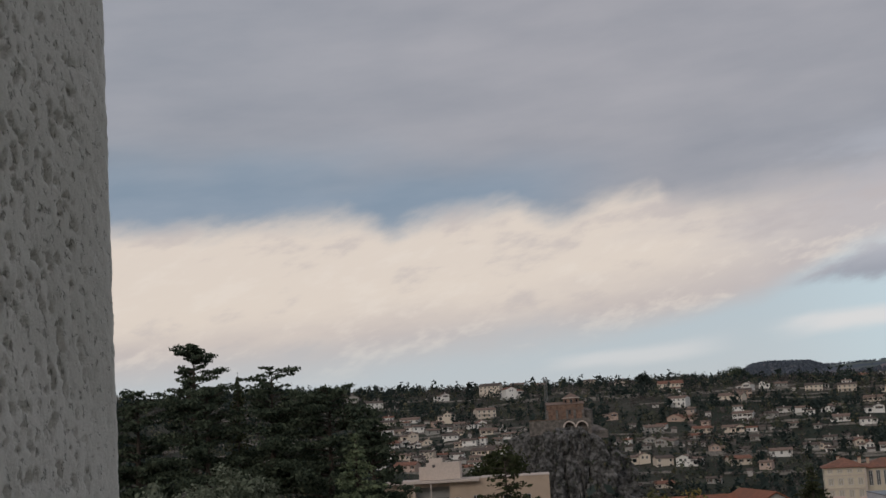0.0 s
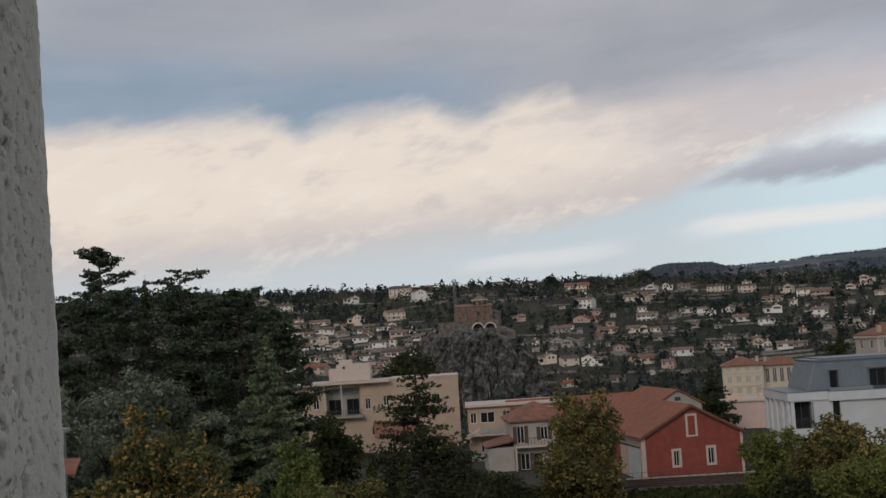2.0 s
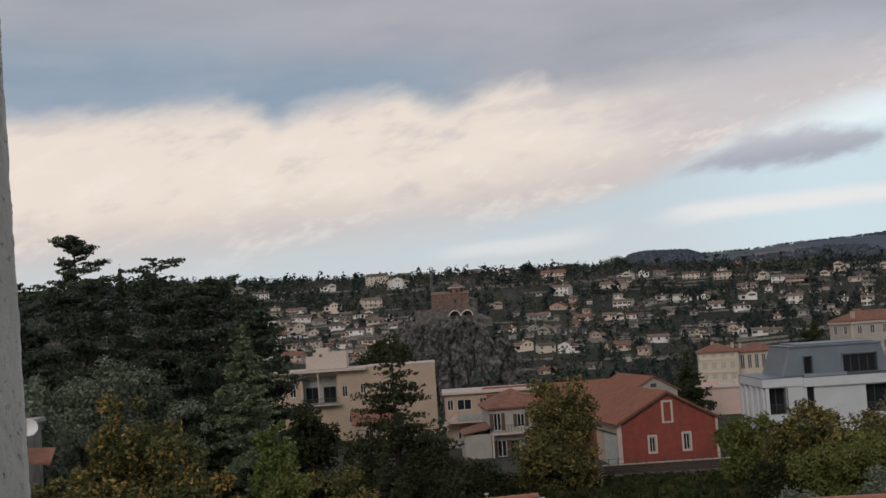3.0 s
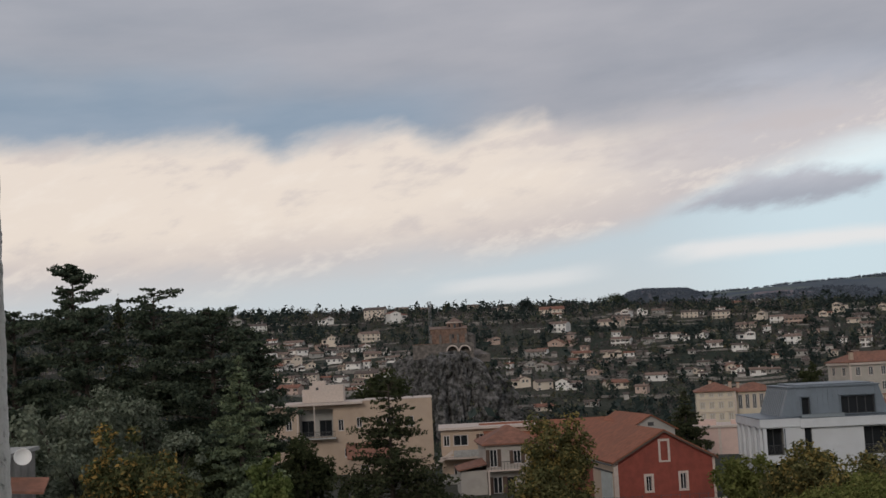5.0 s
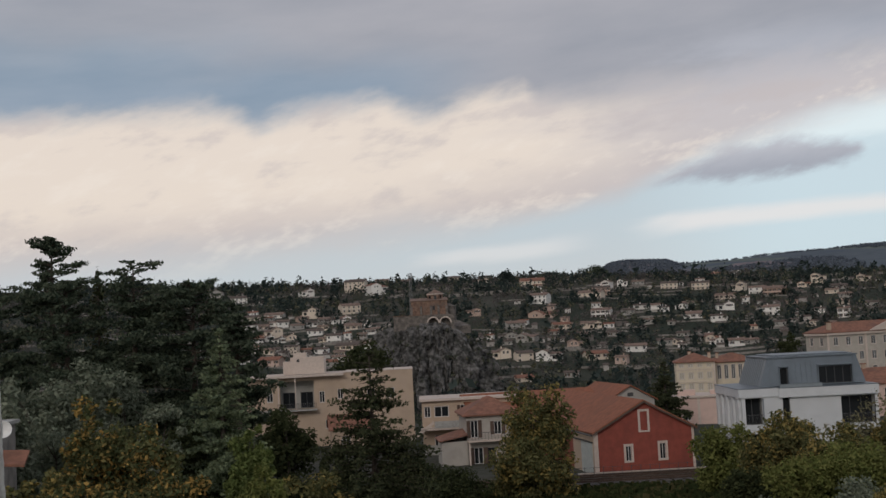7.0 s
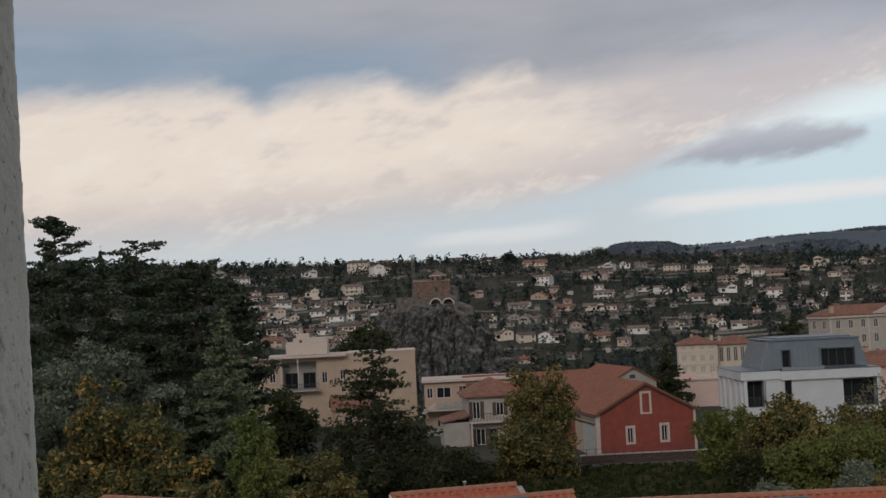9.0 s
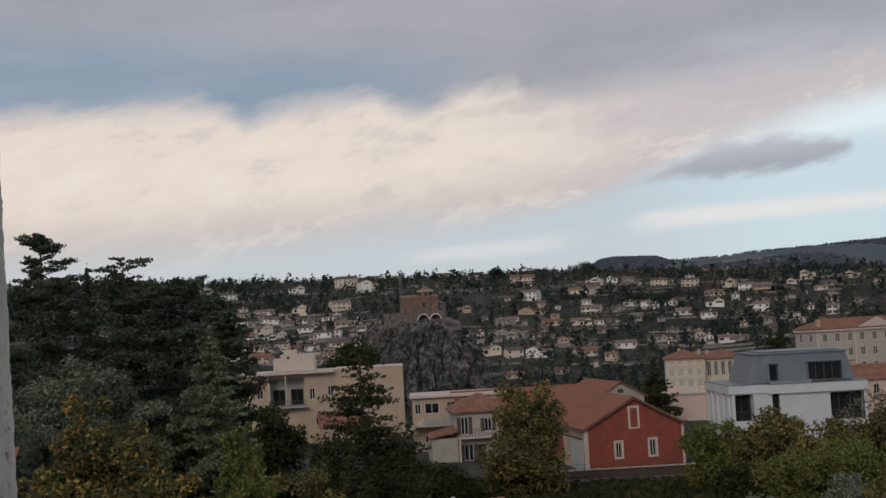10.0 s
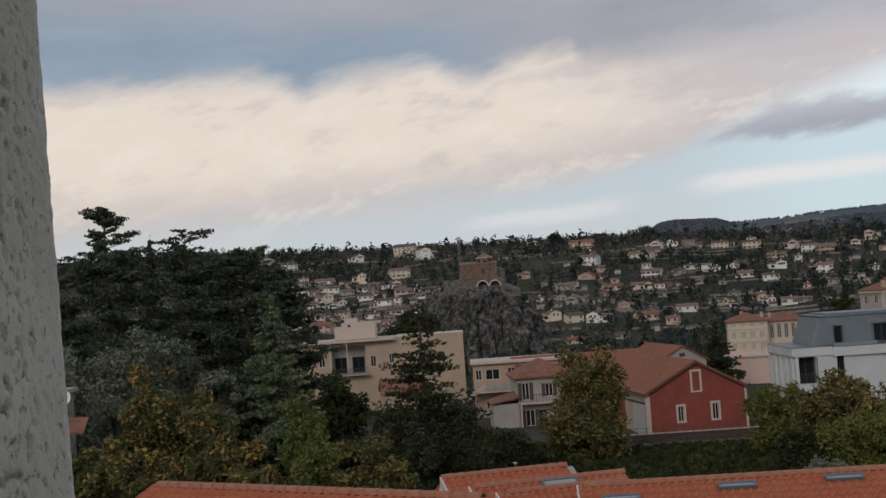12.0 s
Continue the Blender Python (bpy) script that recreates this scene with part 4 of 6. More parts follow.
def yellow_building():
    h = thing("town_house", "pale yellow four-storey town house with tile roof", "building", pose(55.5, 296.3, 0, 0, 0, -8))
    W = 9.3
    fr = [q for z, hh in ((4.9, 0.8), (2.1, 1.5), (-0.7, 1.6), (-3.6, 1.6)) for q in row_windows(W, z, 4, 1.1, hh, 0.8)]
    body(h, W, 11, -8, 6.1, M_YELLOW, fronts=fr, winargs=dict(pane=M_BLIND, surround=0.12))
    hip_roof(h, W, 11, 6.25, 2.0, M_TILE_FAR, label="faded clay tile hipped roof")
    chimney(h, 3.6, 3, 6.8, 1.4, 0.7)
    chimney(h, -1.0, 6, 7.6, 0.9, 0.7)
    part("string_course", Geo().box(-W / 2 - 0.05, -0.14, 4.2, W / 2 + 0.05, -0.003, 4.4), M_TRIM, h)
    part("string_course", Geo().box(-W / 2 - 0.05, -0.14, 1.25, W / 2 + 0.05, -0.003, 1.4), M_TRIM, h)
    part("quoin", Geo().box(W / 2 - 0.4, -0.1, -8, W / 2 + 0.06, -0.003, 6.0), M_TRIM, h)
    h2 = thing("town_house", "cream town house with tall white windows and tile roof", "building", pose(66.2, 299.5, 0, 0, 0, 2))
    W = 11.0
    fr = row_windows(W, 1.6, 6, 0.95, 3.4, 0.7) + row_windows(W, -2.6, 6, 0.95, 2.2, 0.7)
    body(h2, W, 10, -8, 5.6, M_YELLOW, fronts=fr, winargs=dict(pane=M_PALE_GLASS, surround=0.16))
    hip_roof(h2, W, 10, 5.75, 2.0, M_TILE_FAR)
    chimney(h2, -4, 3, 6.6)
    h3 = thing("flat_house", "pale pink flat-roofed house with cornice", "building", pose(38.2, 196.6, 0, 0, 0, -6))
    body(h3, 9.4, 9, -3, 3.75, M_PINK, fronts=[(1.2, 0.2, 1.0, 1.4), (6.5, 0.2, 1.0, 1.4)])
    part("cornice", Geo().box(-5.0, -0.3, 3.75, 5.0, 9.2, 4.05), M_TRIM, h3)
    part("pilaster", Geo().box(-1.4, -0.1, -3, -1.0, -0.003, 3.745), M_TRIM, h3)
    part("roof_box", Geo().box(-4.3, 1.5, 4.053, -1.5, 4, 4.9).box(1.0, 2.5, 4.053, 2.2, 4, 4.7), M_PINK, h3)
    h4 = thing("town_house", "low town house with orange clay tile roof", "house", pose(70.5, 202, 0, 0, 0, 8))
    body(h4, 13, 10, -3, 4.3, M_PINK, fronts=[(1.5, 2.0, 1.0, 1.5), (4.5, 2.0, 1.0, 1.5), (8.0, 2.0, 1.0, 1.5)], gable="side", rise=2.2)
    gable_roof(h4, 13, 10, 4.3, 2.2, M_TILE_FAR, "x")
    chimney(h4, -3.0, 5, 6.3, 1.0, 0.6)


yellow_building()


def hospital():
    h = thing("institution_building", "long grey-beige building with rows of windows and tile roof", "building", pose(82.9, 280.0, 0, 0, 0, 14))
    # the front left corner is the origin; its end wall has two bays of windows
    W, D = 46.0, 9.5
    fr, le = [], []
    for z in (8.7, 5.3, 1.9, -1.5):
        fr += row_windows(W, z, 14, 1.15, 1.9, 1.6)
        le += row_windows(D, z, 2, 1.5, 1.9, 1.8)
    base = Matrix.Translation((W / 2, 0, 0))
    body(h, W, D, -6, 11.6, M_BEIGE, fronts=fr, lefts=le, winargs=dict(surround=0.16, pane=M_PALE_GLASS, bars=1))
    hip_roof(h, W, D, 11.8, 2.3, M_TILE_FAR, label="orange clay tile hipped roof")
    part("pediment", Geo().slab([(-12.4, -0.7, 11.8), (-2.6, -0.7, 11.8), (-7.5, -0.7, 13.9)], (0, 0.5, 0)), M_TRIM, h, "pale triangular pediment")
    part("cornice", Geo().box(-W / 2 - 0.2, -0.45, 11.1, W / 2 + 0.2, -0.003, 11.55), M_TRIM, h)
    part("end_cornice", Geo().box(-W / 2 - 0.45, 0.0, 11.1, -W / 2 - 0.003, D, 11.55), M_TRIM, h)
    for x, y in ((-W / 2 + 1.2, 1.0), (-6, 5), (8, 6)):
        chimney(h, x, y, 12.0, 2.0, 0.8)
    for x in (-W / 2 - 0.1, -13.5, -2.0):
        part("pilaster", Geo().box(x, -0.18, -6, x + 0.5, -0.003, 11.08), M_TRIM, h)
    for o in h.children:
        o.matrix_basis = base @ o.matrix_basis


M_BEIGE = material("grey_beige_render", (0.42, 0.38, 0.33), 0.85, vary=0.1, grain=0.8, spots=(0.33, 0.30, 0.26), spot_fac=0.4)
hospital()


# ---- rock with chapel ----
def rock():
    """A steep stump of volcanic rock: upright ribs and clefts, a blunt top, its shoulder falling to the east."""
    top, foot = 20.6, -16.0
    nt, nz = 300, 110
    verts, faces = [], []
    for k in range(nz + 1):
        q = k / nz
        for i in range(nt):
            w = 2 * math.pi * i / nt
            cx, cy = math.cos(w), math.sin(w)
            east = max(0.0, cx)
            rib = Vector((cx * 4.2, cy * 4.2, q * 1.4 + 0.4 * cx))
            near, spots = noise.voronoi(rib + 0.35 * noise.noise_vector(rib * 1.7))
            cleft = min(1.0, (near[1] - near[0]) * 2.6)
            near2, spots2 = noise.voronoi(Vector((cx * 11, cy * 11, q * 5.0)))
            facet = noise.noise(spots[0] * 5.3)
            small = noise.noise(spots2[0] * 7.7) * 0.6 + min(1.0, (near2[1] - near2[0]) * 2.5) * 0.5
            grain = noise.fractal(Vector((cx * 14, cy * 14, q * 12)), 0.8, 2.2, 3)
            # the east shoulder is lower than the chapel's platform
            crest = top - 15.0 * max(0.0, cx - 0.25) ** 1.2 - 2.5 * max(0.0, -cx - 0.5)
            z = foot + (crest - foot) * q
            slim = 1.12 - 0.20 * q - 0.08 * east * q - 0.55 * max(0.0, q - 0.93) / 0.07 * 0.35
            rad = slim - 0.10 + (0.20 * cleft + 0.15 * facet + 0.12 * small + 0.07 * grain) * (1.0 - 0.35 * q)
            verts.append((24.5 * rad * cx, 19.0 * rad * cy, z + 1.2 * facet * (1 - q) + 0.5 * small))
    for k in range(nz):
        for i in range(nt):
            j = (i + 1) % nt
            faces.append((k * nt + i, k * nt + j, (k + 1) * nt + j, (k + 1) * nt + i))
    c = len(verts)
    verts.append((-2.0, 0.0, top + 0.6))
    faces += [(nz * nt + i, nz * nt + (i + 1) % nt, c) for i in range(nt)]
    me = bpy.data.meshes.new("rock_outcrop")
    me.from_pydata(verts, [], faces)
    me.materials.append(M_ROCK)
    me.update()
    ob = thing("rock_outcrop", "steep dark grey volcanic rock outcrop with upright clefts", "rock", pose(-12.0, 489, 0))
    part("crag", me, None, ob)
    rng = np.random.default_rng(5)
    tufts = []
    for i in range(230):
        v = Vector(verts[int(rng.integers(nt * 20, nt * nz))])
        h = rng.uniform(0.5, 1.5) + (0.8 if v.x > 6 else 0)
        tufts.append(leaf_cloud([(v.x, v.y, v.z + h * 0.3)], [h * 0.7], 22, 0.2 * h + 0.08, rng))
    part("scrub", quad_mesh("scrub", np.concatenate(tufts), L_SCRUB), L_SCRUB, ob, "low scrub clinging to the ledges")


rock()


def chapel():
    h = thing("chapel", "reddish stone chapel with low tiled tower on the rock", "chapel", pose(-13.2, 486, 21.5, 0, 0, 3))
    body(h, 14.5, 9, -2, 8.2, M_STONE, fronts=[(3.4, 4.2, 0.8, 1.8), (8.6, 4.4, 0.8, 1.6)], winargs=dict(frame=M_DARK, sill=False))
    gable_roof(h, 14.5, 9, 8.2, 1.1, M_TILE_DULL, "x", 0.3)
    for x in (-7.2, -3.4, 0.6, 3.6, 6.9):
        part("buttress", Geo().slab([(x - 0.45, -1.5, -2.0), (x + 0.45, -1.5, -2.0), (x + 0.45, -0.5, 6.2), (x - 0.45, -0.5, 6.2)], (0, 0.49, 0)), M_MASONRY_OLD, h)
    # eight-sided lantern tower with a pyramid roof over pale eaves
    cx, cy, r = 2.6, 4.5, 3.3
    ring = [(cx + r * math.cos(w), cy + r * math.sin(w)) for w in (math.pi / 8 + k * math.pi / 4 for k in range(8))]
    g, roof, eave = Geo(), Geo(), Geo()
    for k in range(8):
        (xa, ya), (xb, yb) = ring[k], ring[(k + 1) % 8]
        g.poly((xa, ya, 8.0), (xb, yb, 8.0), (xb, yb, 10.6), (xa, ya, 10.6))
        ea, eb = [(cx + (u - cx) * 1.16, cy + (v - cy) * 1.16) for u, v in ((xa, ya), (xb, yb))]
        roof.poly((*ea, 10.95), (*eb, 10.95), (cx, cy, 12.9))
        eave.poly((*ea, 10.6), (*eb, 10.6), (*eb, 10.94), (*ea, 10.94))
        eave.poly((xa, ya, 10.6), (xb, yb, 10.6), (*eb, 10.6), (*ea, 10.6))
    t = part("tower", g, M_STONE, h)
    part("cornice", eave, M_TRIM, t, "pale stone eaves")
    part("tower_roof", roof, M_TILE_DULL, t)
    for k in (4, 5, 6):
        w = math.pi / 4 * (k + 1)
        # no hole here: a dark plate stands in for the shaded opening
        part("opening", Geo().box(-0.45, -0.04, 0, 0.45, 0.05, 1.5), M_GLASS, t).matrix_basis = pose(cx + (r * 0.925 + 0.02) * math.cos(w), cy + (r * 0.925 + 0.02) * math.sin(w), 8.7, 0, 0, math.degrees(w) + 90)
    part("apse", Geo().tube((7.6, 4.2, -2), (7.6, 4.2, 5.6), 3.2, 3.2, 14).tube((7.6, 4.2, 5.61), (7.6, 4.2, 7.0), 3.5, 0.2, 14), M_MASONRY_OLD, h, "round apse of grey stone")
    part("path_bank", Geo().slab([(5, -6, -2.5), (16, -4, -2.5), (12, 4, -0.2), (4, -2, 1.6)], (0, 0, -3)), M_MASONRY_OLD, h)
    a = thing("arched_terrace", "stone terrace wall with two arches on the rock", "terrace", pose(-20.6, 475.5, 13.0, 0, 0, 1))
    g = Geo()
    # wall with two round-headed openings, and their pale rings

    def arch_wall(g, x0, x1, z0, z1, arches, th):
        x = x0
        for c, r, s in arches:
            g.box(x, 0, z0, c - r, th, z1)
            n = 12
            for i in range(n):
                w0, w1 = math.pi * (1 - i / n), math.pi * (1 - (i + 1) / n)
                xa, za, xb, zb = c + r * math.cos(w0), s + r * math.sin(w0), c + r * math.cos(w1), s + r * math.sin(w1)
                g.poly((xa, 0, za), (xb, 0, zb), (xb, 0, z1), (xa, 0, z1))
                g.poly((xa, 0, za), (xa, th, za), (xb, th, zb), (xb, 0, zb))
            g.poly((c - r, 0, z1), (c + r, 0, z1), (c + r, th, z1), (c - r, th, z1))
            x = c + r
        g.box(x, 0, z0, x1, th, z1)
    arches = [(8.9, 1.95, 7.7), (13.7, 1.95, 7.6)]
    arch_wall(g, 5.5, 17.2, 3.0, 10.9, arches, 3.0)
    part("wall", g, M_MASONRY_OLD, a)
    for c, r, s in arches:
        g = Geo()
        n = 16
        for i in range(n):
            w0, w1 = math.pi * (1 - i / n), math.pi * (1 - (i + 1) / n)
            q = [(c + k * math.cos(w), -0.12, s + k * math.sin(w)) for w, k in ((w0, r), (w1, r), (w1, r + 0.5), (w0, r + 0.5))]
            g.slab(q, (0, 0.11, 0))
        part("arch_ring", g, M_TRIM, a, "pale stone arch ring")
        part("arch_back", Geo().box(c - r, 2.5, 3, c + r, 2.9, s + r), M_MASONRY_OLD, a)
    part("side_terrace", Geo().box(-6.6, 0.3, 5.0, 5.5, 3, 10.8), M_MASONRY_OLD, a)
    part("coping", Geo().box(-6.8, 0.1, 10.803, 5.5, 3.1, 11.0), M_STONE, a)
    # slender lattice mast beside the chapel
    m = thing("lattice_mast", "thin grey lattice mast standing beside the chapel", "mast", pose(-20.7, 494.6, 18.0))
    part("leg", Geo().tube((-0.9, -0.9, 0), (-0.35, -0.35, 23.5), 0.09, 0.07), M_MAST, m)
    part("leg", Geo().tube((0.9, -0.9, 0), (0.35, -0.35, 23.5), 0.09, 0.07), M_MAST, m)
    part("leg", Geo().tube((0.0, 0.9, 0), (0.0, 0.35, 23.5), 0.09, 0.07), M_MAST, m)
    g = Geo()
    for i in range(16):
        w0, w1 = 0.9 - 0.55 * i / 16, 0.9 - 0.55 * (i + 1) / 16
        s0 = 1 if i % 2 else -1
        g.tube((-s0 * w0, -w0, 23.5 * i / 16), (s0 * w1, -w1, 23.5 * (i + 1) / 16), 0.05, 0.05, 4)
        g.tube((-w1, -w1, 23.5 * (i + 1) / 16), (w1, -w1, 23.5 * (i + 1) / 16), 0.05, 0.05, 4)
    part("bracing", g, M_MAST, m)
    part("antenna", Geo().box(-0.8, -0.7, 21.0, -0.5, -0.4, 23.4).box(0.5, -0.7, 21.0, 0.8, -0.4, 23.4), M_MAST, m)


M_MASONRY_OLD = material("old_masonry", (0.15, 0.13, 0.115), 0.95, vary=0.4, grain=0.7, bump=0.5, spots=(0.085, 0.075, 0.065), spot_fac=0.7)
M_MAST = material("galvanised_steel", (0.20, 0.20, 0.20), 0.6, metal=0.3, vary=0.1, bump=0.0)
chapel()


# ---- villas on the hillside ----
M_MASONRY = material("garden_masonry", (0.24, 0.22, 0.20), 0.95, vary=0.3, grain=0.8, bump=0.4)
HILL_WALLS = {"c": M_HILL_CREAM, "w": M_HILL_WHITE, "p": M_HILL_PINK, "g": M_GREY}


VILLA_PLACES = []


def villa(x, y, w, h, turn, tone):
    """A hillside house: w along the front, h to the eaves."""
    VILLA_PLACES.append((x, y, w))
    rng = random.Random(int(x * 31 + y))
    h = max(h, 2.5)
    words = {"c": "cream", "w": "white", "p": "pink", "g": "grey"}[tone]
    v = thing("hillside_house", f"small {words} rendered house with tile roof on the hillside", "house", pose(x, y, ground_z(x, y) - 0.4, 0, 0, turn + math.degrees(math.atan2(-x, y))), group="houses on the hillside")
    d = w * rng.uniform(0.55, 0.85)
    mat = HILL_WALLS[tone]
    roof = rng.choice([M_TILE_DULL, M_TILE_DULL, M_TILE_DULL, M_TILE_BROWN, M_TILE_BROWN, M_TILE_FAR])
    n = max(2, int(w / 2.8))
    kind = rng.random()
    glaze = dict(sill=False, shutters=M_SHUTTER if rng.random() < 0.4 else None)
    fr = row_windows(w, h - 1.75, n, 1.1, 1.3, 0.8) if w > 5 else [(w / 2 - 0.55, h - 1.75, 1.1, 1.3)]
    if h > 4.0:
        fr += row_windows(w, h - 4.4, n, 1.15, 1.6, 0.8)
    if kind < 0.35 and w > 7:
        # gable to the valley, with a lower wing
        w2 = w * 0.55
        body(v, w2, d, -2.5, h, mat, fronts=[(w2 / 2 - 1.5, h - 1.7, 1.0, 1.3), (w2 / 2 + 0.5, h - 1.7, 1.0, 1.3)], gable="front", rise=w2 * 0.2, th=0.25, winargs=glaze)
        gable_roof(v, w2, d, h, w2 * 0.2, roof, "y", 0.45)
        s = rng.choice((-1, 1))
        hw, c = h * 0.8, s * (w2 / 2 + w * 0.2)
        wing = part("wing", Geo().box(c - w * 0.2, 0.8, -2.5, c + w * 0.2 - 0.003, d * 0.9, hw), mat, v)
        part("wing_roof", Geo().slab([(c - w * 0.24, 0.4, hw + 0.01), (c + w * 0.24, 0.4, hw + 0.01), (c + w * 0.24, d * 0.9, hw + d * 0.13), (c - w * 0.24, d * 0.9, hw + d * 0.13)], (0, 0, 0.14)), roof, wing)
        # dark plate on the solid wing, standing for an unlit opening
        part("wing_opening", Geo().box(c - w * 0.1, 0.78, hw - 2.2, c + w * 0.08, 0.797, hw - 0.5), M_GLASS, wing)
    else:
        body(v, w, d, -2.5, h, mat, fronts=fr, gable="side", rise=d * 0.17, th=0.25, winargs=glaze)
        gable_roof(v, w, d, h, d * 0.17, roof, "x", 0.5)
        if kind > 0.7:
            # a covered balcony along part of the front
            bw = w * rng.uniform(0.35, 0.6)
            x0 = rng.uniform(-w / 2, w / 2 - bw)
            b = part("balcony", Geo().box(x0, -1.5, h - 2.9, x0 + bw, -0.003, h - 2.7), mat, v)
            part("railing", Geo().box(x0, -1.5, h - 2.0, x0 + bw, -1.42, h - 1.9).box(x0, -1.5, h - 2.698, x0 + bw, -1.46, h - 2.2), mat, b)
    if rng.random() < 0.6:
        chimney(v, w * rng.uniform(-0.2, 0.2), d * 0.5, h + d * 0.12, 1.1, 0.55, mat)
    if rng.random() < 0.5:
        part("terrace_wall", Geo().box(-w * rng.uniform(0.5, 0.9), -3.2, -3.5, w * rng.uniform(0.4, 0.9), -2.9, rng.uniform(-0.8, 0.4)), M_MASONRY, v, "low masonry terrace wall")


villa(-139, 804, 10.8, 2.7, 3, "c")
villa(-122, 689, 17.0, 4.1, 17, "w")
villa(-126, 808, 12.7, 2.7, -14, "w")
villa(-115, 775, 7.6, 3.0, -5, "w")
villa(-118, 950, 11.0, 5.6, 20, "w")
villa(-99, 800, 10.7, 6.7, -19, "c")
villa(-85, 966, 16.3, 8.9, -12, "c")
villa(-64, 915, 15.4, 7.7, 22, "w")
villa(-75, 822, 13.1, 6.2, 18, "c")
villa(-65, 721, 9.6, 3.0, 7, "c")
villa(-57, 732, 7.1, 2.8, 14, "w")
villa(-110, 720, 10.9, 5.5, 8, "c")
villa(-99, 701, 9.4, 3.0, 3, "c")
villa(-87, 711, 8.9, 3.6, 2, "w")
villa(-72, 672, 7.8, 4.5, -9, "w")
villa(-63, 649, 13.0, 2.7, -22, "c")
villa(-65, 677, 3.6, 4.6, -9, "w")
villa(-102, 624, 8.4, 2.6, -12, "c")
villa(-95, 588, 10.5, 3.5, -22, "p")
villa(-107, 590, 5.3, 3.5, 17, "w")
villa(-50, 650, 7.5, 3.3, -6, "w")
villa(-45, 658, 6.4, 5.0, -15, "c")
villa(-72, 1112, 11.8, 3.7, 3, "g")
villa(-169, 920, 12.4, 4.7, 2, "w")
villa(-193, 954, 17.2, 4.9, -8, "g")
villa(-218, 991, 18.0, 3.4, 13, "g")
villa(-90, 630, 7.3, 4.3, -19, "c")
villa(-83, 635, 5.7, 2.1, -10, "g")
villa(-85, 735, 6.5, 3.1, -12, "c")
villa(-102, 751, 8.0, 3.2, 20, "g")
villa(-79, 768, 6.8, 3.2, 16, "w")
villa(-127, 761, 10.2, 2.6, -1, "c")
villa(9, 760, 8.7, 4.5, 13, "p")
villa(-6, 1095, 11.6, 4.6, 8, "c")
villa(20, 999, 8.8, 3.3, 11, "c")
villa(54, 916, 17.8, 5.4, 6, "c")
villa(49, 790, 11.9, 6.0, -21, "w")
villa(44, 743, 16.4, 3.1, -17, "p")
villa(30, 645, 10.8, 3.8, -20, "g")
villa(31, 711, 11.3, 3.6, 22, "g")
villa(20, 596, 10.0, 4.5, 16, "c")
villa(37, 583, 12.4, 4.4, -15, "w")
villa(26, 541, 7.7, 2.3, 9, "c")
villa(56, 690, 9.8, 4.1, 13, "c")
villa(71, 684, 10.3, 4.0, -6, "c")
villa(55, 613, 8.2, 3.6, 16, "p")
villa(82, 727, 11.6, 4.3, -14, "w")
villa(101, 856, 10.7, 5.4, -20, "w")
villa(113, 866, 7.7, 4.4, 1, "w")
villa(85, 813, 15.9, 4.1, -17, "c")
villa(108, 738, 7.9, 3.1, 11, "w")
villa(113, 721, 7.7, 4.3, -22, "w")
villa(144, 846, 11.4, 4.3, -3, "c")
villa(163, 832, 12.0, 5.0, 0, "c")
villa(184, 805, 9.5, 5.5, -18, "c")
villa(166, 774, 11.9, 3.3, -17, "c")
villa(155, 709, 10.3, 4.3, 12, "w")
villa(140, 667, 9.0, 4.0, 7, "w")
villa(129, 684, 10.5, 2.9, 2, "w")
villa(114, 670, 4.2, 2.3, -9, "g")
villa(190, 785, 10.7, 4.7, -3, "w")
villa(199, 777, 14.2, 4.7, 2, "p")
villa(172, 742, 4.7, 4.5, -8, "w")
villa(172, 683, 10.0, 4.7, 9, "w")
villa(223, 801, 8.8, 3.1, 3, "c")
villa(238, 822, 9.8, 6.4, -16, "c")
villa(273, 836, 9.3, 4.4, -18, "c")
villa(197, 634, 5.9, 5.0, -15, "w")
villa(222, 712, 6.6, 3.1, 17, "c")
villa(176, 619, 4.6, 3.2, 1, "c")
villa(124, 616, 8.3, 3.7, 10, "c")
villa(133, 597, 7.6, 3.6, 5, "w")
villa(101, 616, 7.2, 3.1, 4, "g")
villa(84, 598, 10.1, 3.5, 6, "w")
villa(72, 567, 5.6, 3.8, -18, "p")
villa(63, 580, 10.3, 3.4, 18, "c")
villa(47, 546, 6.3, 2.8, -10, "g")
villa(246, 1080, 19.2, 2.3, 18, "w")
villa(164, 633, 5.8, 3.3, -3, "g")
villa(138, 741, 8.0, 2.5, 8, "g")
villa(198, 734, 6.7, 2.5, 5, "p")
villa(232, 768, 7.8, 3.0, -15, "c")
villa(231, 690, 7.1, 2.7, 13, "g")
villa(271, 776, 9.4, 3.4, -12, "c")
villa(126, 868, 8.5, 2.9, 1, "g")
villa(114, 638, 6.3, 2.2, -12, "g")
villa(50, 674, 6.6, 2.3, -11, "g")
villa(55, 770, 7.5, 2.6, -13, "g")
villa(152, 636, 5.8, 2.5, -2, "c")
villa(204, 980, 9.7, 2.5, 9, "c")
villa(80, 651, 7.0, 2.2, -1, "g")
villa(22, 638, 5.6, 2.4, -6, "g")
villa(103, 678, 4.8, 3.2, 12, "g")
villa(-127, 794, 6.0, 3.0, -22, "g")
villa(183, 609, 4.2, 2.4, -12, "p")
villa(-78, 676, 6.0, 2.8, -22, "c")
villa(119, 716, 4.8, 3.0, 19, "w")
villa(-119, 767, 6.9, 3.6, -3, "w")
villa(57, 702, 7.8, 3.2, -15, "p")
